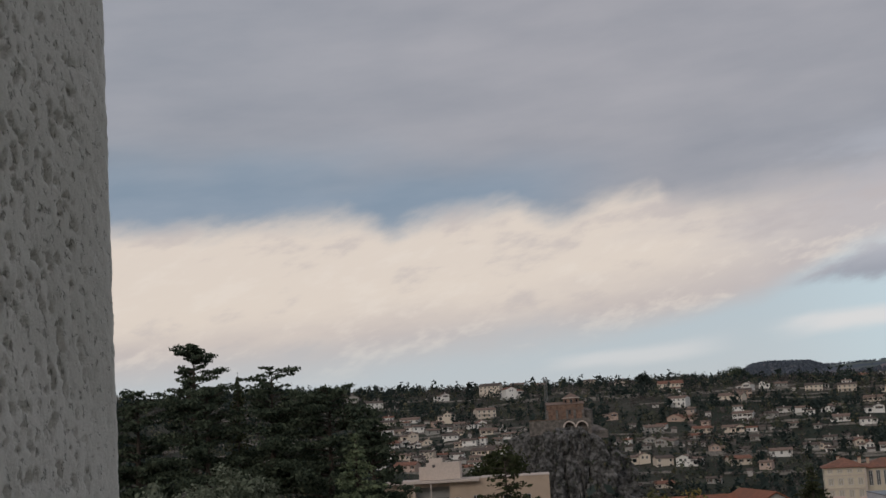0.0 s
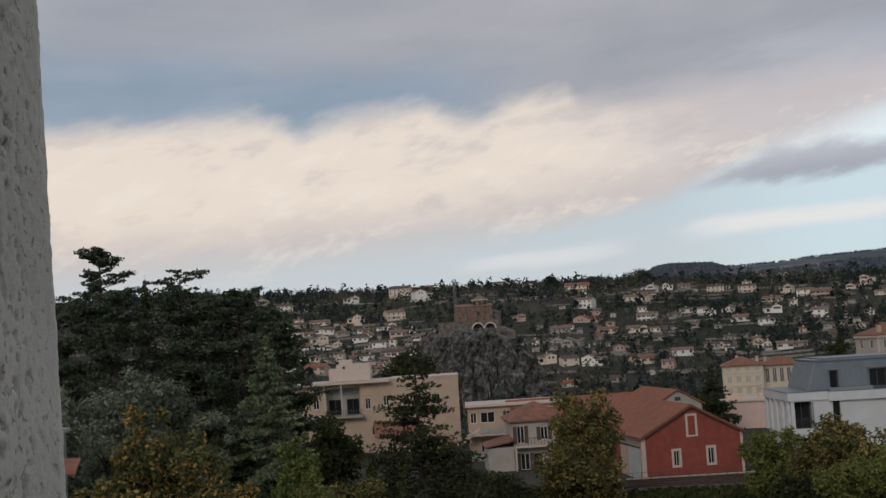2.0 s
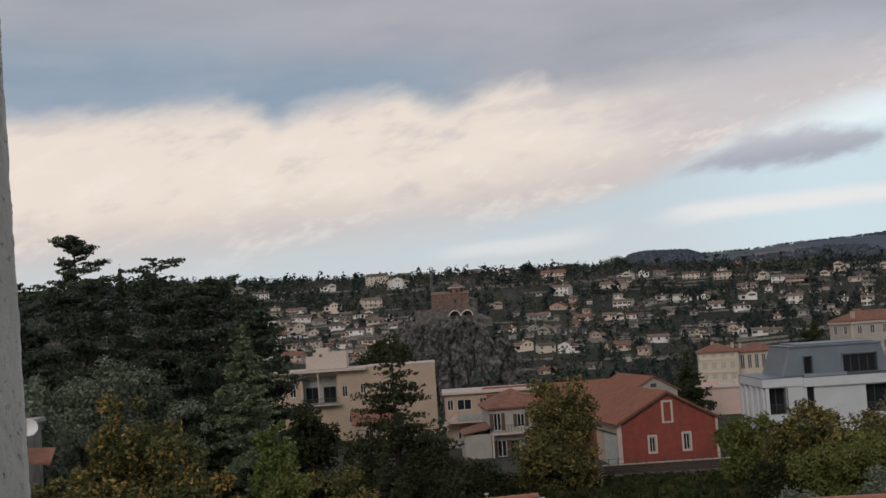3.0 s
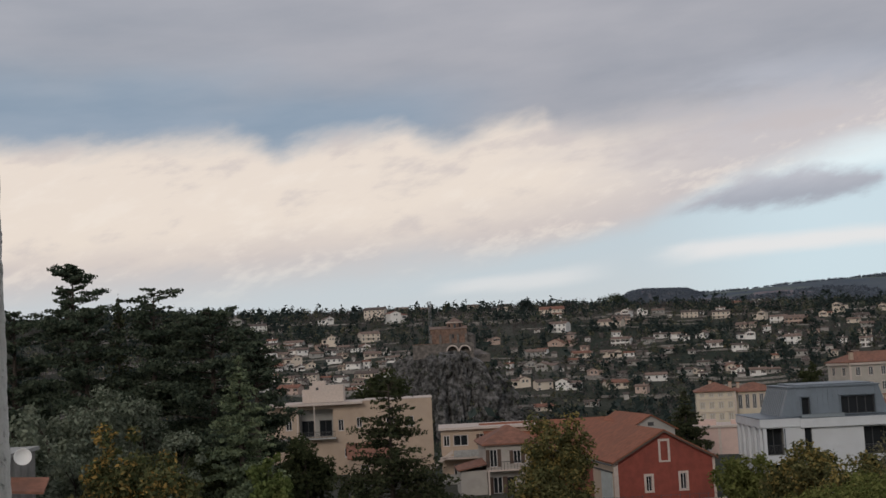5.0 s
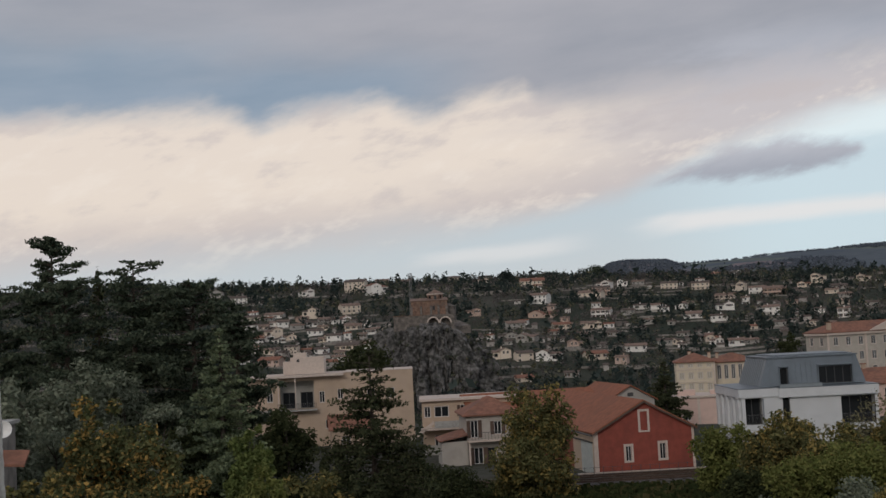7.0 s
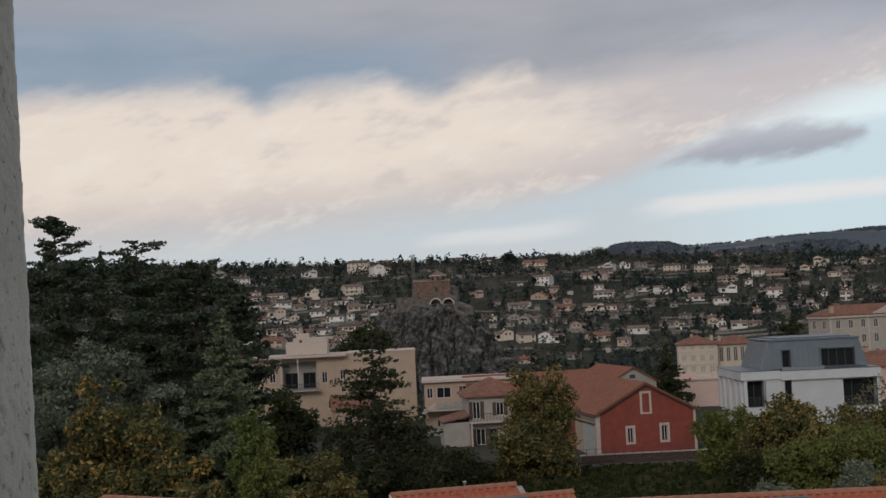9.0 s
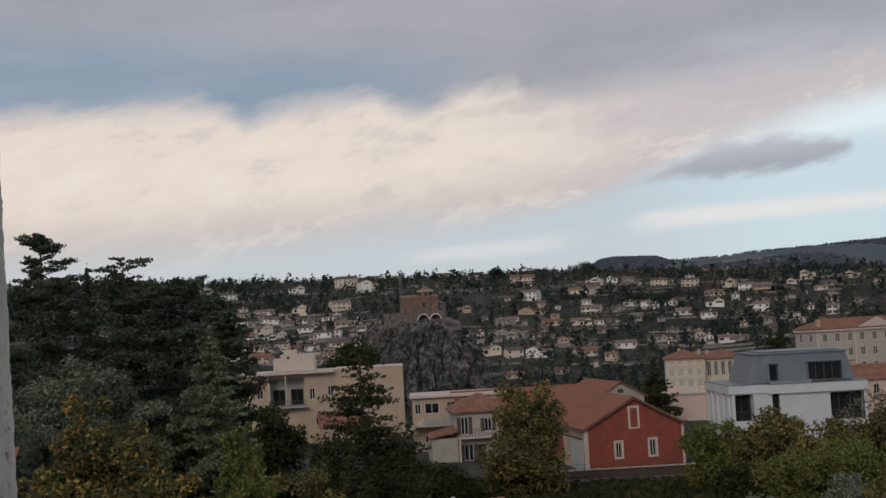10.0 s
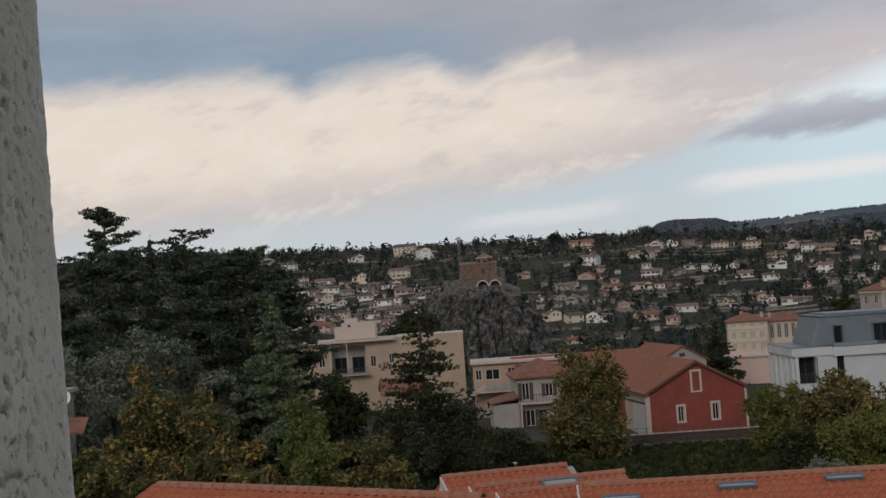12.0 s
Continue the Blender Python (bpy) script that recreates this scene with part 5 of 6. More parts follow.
villa(-113, 764, 6.5, 3.9, 12, "w")
villa(60, 722, 4.8, 3.0, -15, "p")
villa(-65, 683, 8.8, 3.7, 9, "w")
villa(141, 599, 6.5, 2.6, 16, "g")
villa(-94, 758, 6.4, 3.5, 8, "w")
villa(55, 874, 5.8, 4.0, 11, "w")
villa(-75, 634, 7.3, 3.2, -18, "w")
villa(84, 763, 5.4, 3.5, 11, "w")
villa(-64, 615, 6.3, 2.8, -7, "w")
villa(127, 609, 7.1, 3.1, 4, "w")
villa(-65, 629, 5.3, 2.9, -4, "c")
villa(54, 760, 6.4, 3.8, 0, "p")
villa(-53, 694, 5.2, 3.2, -8, "w")
villa(108, 608, 4.1, 2.1, -11, "w")
villa(-74, 776, 10.3, 3.6, 18, "w")
villa(35, 723, 6.1, 3.0, -22, "w")
villa(-54, 610, 5.9, 3.3, 21, "c")
villa(130, 722, 7.1, 3.1, -19, "w")
villa(-103, 690, 7.7, 2.9, 17, "w")
villa(264, 839, 7.8, 2.9, -2, "g")
villa(-112, 705, 8.8, 3.3, 12, "w")
villa(234, 746, 7.6, 2.9, 7, "g")
villa(-49, 700, 5.3, 2.6, 14, "c")
villa(54, 792, 8.4, 3.0, -3, "p")
villa(-109, 625, 6.4, 3.5, 10, "w")
villa(168, 857, 6.2, 4.4, 6, "w")
villa(-57, 658, 7.6, 2.8, 17, "g")
villa(98, 719, 7.1, 3.3, 17, "g")
villa(-132, 759, 7.5, 3.9, 6, "w")
villa(187, 540, 4.5, 2.6, 3, "w")
villa(-143, 823, 7.4, 3.8, -13, "w")
villa(196, 672, 5.6, 3.2, -6, "w")
villa(-117, 723, 5.2, 3.4, 16, "p")
villa(62, 651, 7.2, 2.2, 1, "g")
villa(-103, 785, 7.7, 3.3, 20, "p")
villa(81, 679, 5.7, 3.1, -1, "w")
villa(-54, 656, 7.0, 2.8, -14, "w")
villa(126, 627, 6.2, 2.1, 5, "w")
villa(-40, 615, 7.1, 2.6, -17, "c")
villa(-158, 803, 9.5, 5.7, -7, "g")
villa(-141, 767, 10.9, 2.5, -3, "g")
villa(-57, 680, 5.1, 3.3, -15, "g")
villa(-66, 592, 8.3, 3.7, 7, "g")
villa(-89, 783, 7.3, 2.5, 11, "g")
villa(75, 680, 7.6, 4.3, 2, "c")
villa(244, 789, 10.8, 2.5, 17, "g")
villa(105, 617, 7.6, 3.1, -13, "c")
villa(95, 827, 11.6, 5.8, 7, "p")
villa(-49, 1091, 11.2, 3.8, 13, "g")
villa(14, 666, 3.7, 2.8, -17, "w")
villa(29, 587, 8.2, 4.1, 17, "c")
villa(26, 669, 11.2, 2.5, -10, "g")
villa(22, 1108, 11.2, 3.4, 8, "g")


# ---- trees ----
def broadleaf(x, y, height, width, mat, label, seed, leaves=9000, leaf=0.22, base=None, lift=0.18, name="tree", group=""):
    """A trunk with limbs, and a crown of clumps of leaves with gaps and an uneven outline."""
    rng = np.random.default_rng(seed)
    z0 = ground_z(x, y) if base is None else base
    t = thing(name if height > 4 else "shrub", label, "tree" if height > 4 else "shrub", pose(x, y, z0 - 0.1), group)
    g = Geo()
    r = 0.022 * height
    top = (rng.uniform(-0.2, 0.2), rng.uniform(-0.2, 0.2), height * 0.6)
    g.tube((0, 0, 0), top, r, r * 0.5)
    cs, ss = [], []
    # three to five main lobes, each with its own clumps
    lobes = [(0.0, 0.0, 0.72, 0.62)]
    for i in range(rng.integers(4, 7)):
        a = rng.uniform(0, 6.283)
        q = rng.uniform(0.35, 0.62)
        lobes.append((q * math.cos(a), q * math.sin(a), rng.uniform(0.3, 0.66), rng.uniform(0.38, 0.55)))
    for i in range(4):
        a = i * 1.57 + rng.uniform(-0.5, 0.5)
        q = rng.uniform(0.4, 0.6)
        lobes.append((q * math.cos(a), q * math.sin(a), rng.uniform(0.12, 0.25), rng.uniform(0.3, 0.45)))
    hw = width * 0.5
    for lx, ly, lz, lr in lobes:
        c0 = np.array((lx * hw, ly * hw, height * (lift + (1 - lift) * lz)))
        g.tube((top[0] * 0.6, top[1] * 0.6, height * 0.3), tuple(c0), r * 0.4, r * 0.15, 5)
        for k in range(13):
            u = rng.normal(size=3)
            u /= np.linalg.norm(u)
            dz = height * (1 - lift) * lr * 0.5
            c = c0 + u * np.array((hw * lr, hw * lr, dz)) * rng.uniform(0.45, 1.0)
            c[2] = min(max(c[2], height * lift * 0.6 + 0.3), height * 0.95)
            cs.append(c)
            ss.append(hw * rng.uniform(0.12, 0.30))
            if k % 3 == 0:
                g.tube(tuple(c0), tuple(c), r * 0.14, r * 0.04, 4)
    part("trunk", g, M_BARK, t)
    part("crown", quad_mesh("crown", leaf_cloud(cs, ss, leaves, leaf, rng), mat), mat, t)
    return t


def cedar(x, y, height, width, seed, leaves=14000, leaf=0.2, mat=None, bare=0.25, label="dark green spreading cedar tree", tiers=13, point=0.75):
    """Level plates of needles on long limbs round a straight trunk."""
    rng = np.random.default_rng(seed)
    t = thing("cedar_tree", label, "tree", pose(x, y, ground_z(x, y) - 0.1), "conifers")
    g = Geo()
    g.tube((0, 0, 0), (0.2, 0.1, height * 0.97), 0.028 * height, 0.05, 8)
    cs, ss = [], []
    for i in range(tiers * 6):
        k = rng.uniform(0, 1) ** 0.8
        z = height * (bare + (0.98 - bare) * k)
        reach = width * 0.5 * (1 - k ** 1.6 * point)
        a = i * 2.399963 + rng.uniform(-0.5, 0.5)
        L = reach * rng.uniform(0.45, 1.12)
        up = rng.uniform(0.02, 0.22)
        g.tube((0, 0, z - 0.3), (L * math.cos(a), L * math.sin(a), z + L * up), 0.07, 0.02, 5)
        for q in (0.35, 0.6, 0.82, 1.0):
            w = rng.uniform(-0.25, 0.25)
            cs.append((L * q * math.cos(a + w), L * q * math.sin(a + w), z + L * up * q + rng.uniform(-0.2, 0.4)))
            ss.append(max(0.4, L * 0.26 * rng.uniform(0.6, 1.3)))
    for i in range(22):
        k = rng.uniform(0.82, 1.0)
        z = height * (bare + (0.99 - bare) * k)
        L = width * 0.5 * (1.06 - k) * rng.uniform(1.0, 2.8)
        a = i * 2.399963
        g.tube((0, 0, z - 0.2), (L * math.cos(a), L * math.sin(a), z + 0.15 * L), 0.05, 0.015, 4)
        for q in (0.4, 0.7, 1.0):
            cs.append((L * q * math.cos(a), L * q * math.sin(a), z + 0.15 * L * q))
            ss.append(rng.uniform(0.3, 0.55))
    cs.append((0.2, 0.1, height * 0.97))
    ss.append(0.5)
    part("trunk", g, M_BARK, t)
    mat = mat or L_CEDAR
    part("crown", quad_mesh("crown", leaf_cloud(cs, ss, leaves, leaf, rng, 0.33), mat), mat, t)
    return t


def fir(x, y, height, width, seed, leaves=14000, leaf=0.16, mat=None, base=None, label="dark green fir tree with drooping boughs"):
    rng = np.random.default_rng(seed)
    t = thing("fir_tree", label, "tree", pose(x, y, (ground_z(x, y) if base is None else base) - 0.1), "conifers")
    g = Geo()
    g.tube((0, 0, 0), (0, 0, height * 0.99), 0.02 * height, 0.03, 8)
    cs, ss = [], []
    for i in range(int(height * 20)):
        k = rng.uniform(0, 1) ** 1.05
        z = height * (0.05 + 0.93 * k)
        reach = width * 0.5 * (1 - k) ** 0.7 + 0.1
        a = i * 2.399963 + rng.uniform(-0.5, 0.5)
        L = reach * rng.uniform(0.5, 1.2)
        up = rng.uniform(-0.15, 0.25)
        g.tube((0, 0, z), (L * math.cos(a), L * math.sin(a), z + up * L), 0.035, 0.01, 4)
        for q in (0.35, 0.55, 0.78, 1.0):
            cs.append((L * q * math.cos(a), L * q * math.sin(a), z + up * L * q))
            ss.append(max(0.16, 0.23 * L * (1.15 - 0.5 * q) * rng.uniform(0.7, 1.2)))
    cs.append((0, 0, height))
    ss.append(0.12)
    part("trunk", g, M_BARK, t)
    mat = mat or L_FIR
    part("crown", quad_mesh("crown", leaf_cloud(cs, ss, leaves, leaf, rng, 0.5), mat), mat, t)
    return t


cedar(-32.7, 120, 25.1, 16.7, 1, 28000, 0.17, bare=0.12, point=0.65)
cedar(-26.2, 117, 22.3, 14.7, 2, 26000, 0.17, bare=0.1, point=0.6)
cedar(-38.8, 118, 23.2, 15.4, 3, 24000, 0.17, bare=0.1, point=0.6)
cedar(-21.3, 113, 18.6, 10.0, 4, 14000, 0.16, bare=0.1, point=0.65)
cedar(-48.3, 124, 24.0, 15.0, 12, 16000, 0.2, bare=0.1)
cedar(-55.4, 126, 25.2, 15.2, 13, 12000, 0.22, bare=0.1)
cedar(-43.5, 128, 28.8, 8.3, 5, 9000, 0.14, bare=0.66, tiers=6, point=0.45, label="tall dark pine with an open tiered crown")
fir(-42.0, 140, 26.0, 5.9, 6, 9000, 0.2)
fir(-17.3, 86, 15.6, 7.6, 7, 26000, 0.12, mat=L_CONIFER, label="slender mid-green conifer beside the cedars")
fir(-6.3, 80, 13.0, 10.2, 8, 22000, 0.115)
fir(29.9, 185, 10.5, 7.7, 9, 9000, 0.16)
broadleaf(5.9, 112, 10.0, 9.0, L_OLIVE, "round tree with olive and yellow autumn leaves", 21, 24000, 0.15, lift=0.04)
broadleaf(-28.2, 88, 14.2, 7.8, L_GREYGREEN, "grey-green broadleaf tree below the cedars", 22, 20000, 0.14)
broadleaf(-30.3, 84, 13.1, 6.6, L_GREYGREEN, "grey-green broadleaf tree below the cedars", 23, 16000, 0.14)
broadleaf(-25.9, 92, 13.8, 6.4, L_GREYGREEN, "grey-green broadleaf tree below the cedars", 32, 16000, 0.14)
broadleaf(-20.0, 86, 9.8, 5.6, L_DARK, "dark green bushy tree in shade", 33, 14000, 0.15, lift=0.05)
broadleaf(-19.6, 66, 10.9, 5.8, L_AUTUMN, "tree with green and golden autumn leaves", 24, 22000, 0.12, lift=0.08)
broadleaf(-15.6, 60, 7.9, 5.3, L_AUTUMN, "tree with green and golden autumn leaves", 25, 20000, 0.11, lift=0.05)
broadleaf(-19.6, 56, 7.4, 4.2, L_OLIVE, "bushy tree with fading olive leaves", 34, 16000, 0.11, lift=0.05)
broadleaf(-27.8, 70, 12.4, 7.2, L_GREYGREEN, "grey-green broadleaf tree below cedars", 35, 14000, 0.15, lift=0.05)
broadleaf(-10.9, 50, 6.9, 3.5, L_AUTUMN, "low tree with golden leaves", 36, 14000, 0.1, lift=0.05)
broadleaf(-13.3, 74, 8.5, 3.9, L_LIME, "light green leafy tree on the bank", 26, 18000, 0.11, lift=0.08)
broadleaf(-14.9, 100, 9.4, 6.5, L_DARK, "very dark green evergreen shrub", 27, 16000, 0.15, lift=0.05)
broadleaf(-7.5, 58, 5.8, 4.6, L_OLIVE, "bushy shrub with yellow-green leaves", 28, 18000, 0.1, lift=0.05)
broadleaf(-10.5, 96, 6.4, 4.9, L_DARK, "dark green hedge shrub by the houses", 37, 12000, 0.14, lift=0.02)
broadleaf(-5.5, 112, 4.2, 6.3, L_DARK, "dark green hedge shrub by the houses", 38, 12000, 0.15, lift=0.02)
broadleaf(23.2, 110, 6.6, 6.2, L_LIME2, "green bushy tree beside the red house", 39, 14000, 0.14, lift=0.02)
broadleaf(26.2, 102, 7.1, 8.1, L_OLIVE, "bushy tree with yellow-green leaves", 29, 26000, 0.14, lift=0.03)
broadleaf(28.0, 94, 6.4, 7.4, L_OLIVE, "bushy tree with yellow-green leaves", 30, 22000, 0.13, lift=0.03)
broadleaf(34.4, 104, 9.0, 9.2, L_THIN, "half-bare tree with faded leaves", 31, 8000, 0.13, lift=0.03)
broadleaf(37.5, 100, 9.2, 10.2, L_OLIVE, "bushy tree with yellow-green leaves", 40, 16000, 0.15, lift=0.03)
broadleaf(18.6, 78, 1.9, 4.6, L_GREYGREEN, "low grey-green bush on the bank", 41, 14000, 0.1, lift=0.02)
broadleaf(23.1, 74, 3.2, 5.2, L_GREYGREEN, "low grey-green bush on the bank", 42, 14000, 0.1, lift=0.02)
broadleaf(24.5, 70, 3.5, 4.6, L_OLIVE, "low yellow-green bush on the bank", 43, 14000, 0.1, lift=0.02)
broadleaf(42.1, 96, 7.6, 8.9, L_OLIVE, "bushy tree with yellow-green leaves", 44, 9000, 0.2, lift=0.03)
broadleaf(-29.0, 360, 28.4, 18.4, L_DARK, "dark round tree at the foot of the rock", 45, 7000, 0.4)
broadleaf(80.0, 300, 21.7, 8.4, L_DARK, "dark green columnar evergreen tree", 46, 7000, 0.3, lift=0.02)
broadleaf(120.0, 1085, 10.2, 24.2, L_CEDAR, "dark tree clump on the skyline", 47, 3500, 0.6, lift=0.02)
broadleaf(38.6, 1000, 9.5, 15.8, L_WOOD, "round tree on the skyline", 48, 2500, 0.6, lift=0.02)
broadleaf(-29.7, 1090, 9.7, 9.1, L_CEDAR, "small conifer on the skyline", 49, 1500, 0.5, lift=0.02)
broadleaf(77.6, 1080, 6.1, 15.1, L_WOOD, "round tree on the skyline", 50, 2000, 0.6, lift=0.02)
broadleaf(-114.4, 1100, 7.4, 6.1, L_WOOD, "small tree on the skyline", 51, 1000, 0.5, lift=0.3)
broadleaf(24.2, 88, 4.8, 6.2, L_LIME2, "green bushy tree on the bank", 60, 16000, 0.12, lift=0.02)
broadleaf(26.7, 86, 5.3, 8.0, L_LIME2, "bushy tree with yellow-green leaves", 61, 18000, 0.12, lift=0.02)
broadleaf(20.6, 92, 3.4, 4.2, L_DARK, "dark green bush on the bank", 62, 12000, 0.12, lift=0.02)
broadleaf(-25.1, 74, 9.6, 5.9, L_GREYGREEN, "grey-green broadleaf tree below the cedars", 63, 18000, 0.12, lift=0.05)
broadleaf(-20.6, 82, 10.3, 4.6, L_GREYGREEN, "grey-green broadleaf tree below the cedars", 64, 14000, 0.12, lift=0.05)
broadleaf(-16.5, 52, 7.4, 3.6, L_AUTUMN, "low tree with golden leaves", 65, 16000, 0.1, lift=0.05)
broadleaf(-10.3, 62, 6.1, 3.7, L_LIME2, "green shrub on the bank", 66, 14000, 0.1, lift=0.02)
broadleaf(-6.2, 90, 3.0, 6.3, L_DARK, "dark green hedge shrub by the houses", 67, 14000, 0.13, lift=0.02)
broadleaf(-1.5, 108, 3.3, 6.5, L_DARK, "dark green hedge shrub by the houses", 68, 10000, 0.13, lift=0.02)


# ---- scrub and woods on the hill ----
def hill_woods():
    rng = np.random.default_rng(11)
    kinds = {"evergreen": [], "green": [], "bare": []}
    spots = np.array([v[:2] for v in VILLA_PLACES])
    sizes = np.array([v[2] * 0.42 for v in VILLA_PLACES])
    for i in range(16500):
        a = radians(rng.uniform(-25, 26))
        r = math.sqrt(rng.uniform(330 ** 2, 1120 ** 2))
        x, y = r * math.sin(a), r * math.cos(a)
        wood = noise.noise(Vector((x * 0.012, y * 0.012, 2.0)))
        if wood < -0.5:
            continue
        back = spots - np.array((x, y))
        if np.any((np.abs(back[:, 0] - back[:, 1] * math.tan(a)) < sizes) & (back[:, 1] > -8) & (back[:, 1] < 16)):
            continue
        if -11 < math.degrees(a) < -3 and 560 < r < 800 and rng.random() < 0.45:
            continue
        tone = noise.noise(Vector((x * 0.02, y * 0.02, 9.0))) + rng.uniform(-0.45, 0.45)
        kind = "evergreen" if tone < -0.06 else "green" if tone < 0.2 else "bare"
        h = rng.uniform(1.8, 5.0) + (3.0 if rng.random() < 0.18 else 0.0)
        z = ground_z(x, y)
        if kind == "evergreen":
            h *= 1.15 if rng.random() < 0.8 else 1.7
            cs = [(x + rng.uniform(-1, 1) * h * 0.15, y, z + h * k) for k in (0.15, 0.4, 0.65, 0.85)]
            ss = [h * 0.30, h * 0.27, h * 0.2, h * 0.11]
        else:
            cs = [(x + rng.uniform(-1, 1) * h * 0.45, y + rng.uniform(-1, 1) * h * 0.35, z + h * k) for k in (0.2, 0.4, 0.6, 0.75)]
            ss = [h * 0.34, h * 0.38, h * 0.32, h * 0.22]
        kinds[kind].append(leaf_cloud(cs, ss, 25, (0.085 if kind == "bare" else 0.13) * h, rng))
    # thin hedges and single trees along the rim
    for i in range(420):
        a = radians(rng.uniform(-24, 26))
        r = rng.uniform(1085, 1130)
        x, y = r * math.sin(a), r * math.cos(a)
        if noise.noise(Vector((x * 0.02, 3.0, 0.0))) < -0.1:
            continue
        h = rng.uniform(1.0, 3.2) + (3.5 if rng.random() < 0.1 else 0)
        z = ground_z(x, y)
        cs = [(x + rng.uniform(-1, 1) * h * 0.4, y, z + h * k) for k in (0.3, 0.5, 0.75)]
        kinds["bare" if rng.random() < 0.6 else "green"].append(leaf_cloud(cs, [h * 0.42, h * 0.4, h * 0.26], 40, 0.09 * h, rng))
    for name, mat, label in (("evergreen", L_WOOD, "dark evergreen trees scattered over the hillside"), ("green", L_SCRUB, "olive green scrub and hedges over the hillside"),
                             ("bare", L_BARE, "brown and grey nearly bare trees over the hillside")):
        ob = part("hill_woods", quad_mesh("hill_woods", np.concatenate(kinds[name]), mat), mat, None)
        tagged(ob, label, "woods", kind="stuff")
    walls = Geo()
    for i in range(240):
        a = radians(rng.uniform(-22, 24))
        r = rng.uniform(520, 1080)
        n = int(rng.integers(3, 9))
        k = r * rng.uniform(-0.00008, 0.00008)
        for j in range(n):
            ps = []
            for q in (j, j + 1):
                aa, rr = a + q * 6.0 / r, r + q * k * 20
                x, y = rr * math.sin(aa), rr * math.cos(aa)
                ps.append((x, y, ground_z(x, y)))
            (xa, ya, za), (xb, yb, zb) = ps
            walls.slab([(xa, ya, za + 1.0), (xb, yb, zb + 1.0), (xb, yb + 0.5, zb + 1.0), (xa, ya + 0.5, za + 1.0)], (0, 0, -2.0))
    ob = part("field_walls", walls, M_MASONRY, None)
    tagged(ob, "low grey terrace walls across the hillside", "wall", kind="stuff")
    sheds, roofs = Geo(), Geo()
    for i in range(170):
        vx, vy, vw = VILLA_PLACES[int(rng.integers(0, len(VILLA_PLACES)))]
        x, y = vx + rng.choice((-1, 1)) * (vw * 0.55 + rng.uniform(3, 16)), vy + rng.uniform(-14, 10)
        if np.any(np.abs(spots[:, 0] - x) + np.abs(spots[:, 1] - y) * 0.8 < sizes * 2.2):
            continue
        w, d, hh, z = rng.uniform(0.9, 2.2), rng.uniform(1.0, 2.0), rng.uniform(1.2, 2.2), ground_z(x, y)
        sheds.box(x - w, y - d, z - 1.5, x + w, y + d, z + hh)
        roofs.slab([(x - w - 0.3, y - d - 0.3, z + hh + 0.02), (x + w + 0.3, y - d - 0.3, z + hh + 0.02), (x + w + 0.3, y + d + 0.3, z + hh + 0.9), (x - w - 0.3, y + d + 0.3, z + hh + 0.9)], (0, 0, 0.12))
    ob = part("garden_sheds", sheds, material("shed_render", (0.60, 0.56, 0.52), 0.85, vary=0.1, per_island=1.0, second=(0.12, 0.105, 0.095)), None)
    tagged(ob, "many small pale sheds and garages among the gardens", "sheds", kind="stuff")
    tagged(part("shed_roofs", roofs, M_TILE_BROWN, ob), kind="stuff")
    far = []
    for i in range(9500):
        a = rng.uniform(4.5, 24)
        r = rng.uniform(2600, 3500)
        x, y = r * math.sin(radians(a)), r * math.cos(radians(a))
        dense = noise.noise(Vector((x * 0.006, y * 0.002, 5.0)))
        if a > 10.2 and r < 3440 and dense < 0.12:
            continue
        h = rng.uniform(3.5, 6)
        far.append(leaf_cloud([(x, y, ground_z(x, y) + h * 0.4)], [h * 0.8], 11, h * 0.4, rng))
    ob = part("far_forest", quad_mesh("far_forest", np.concatenate(far), L_FAR_HAZED), L_FAR_HAZED, None)
    tagged(ob, "forest on the far ridge with bluish haze in its colour", "forest", kind="stuff")


hill_woods()


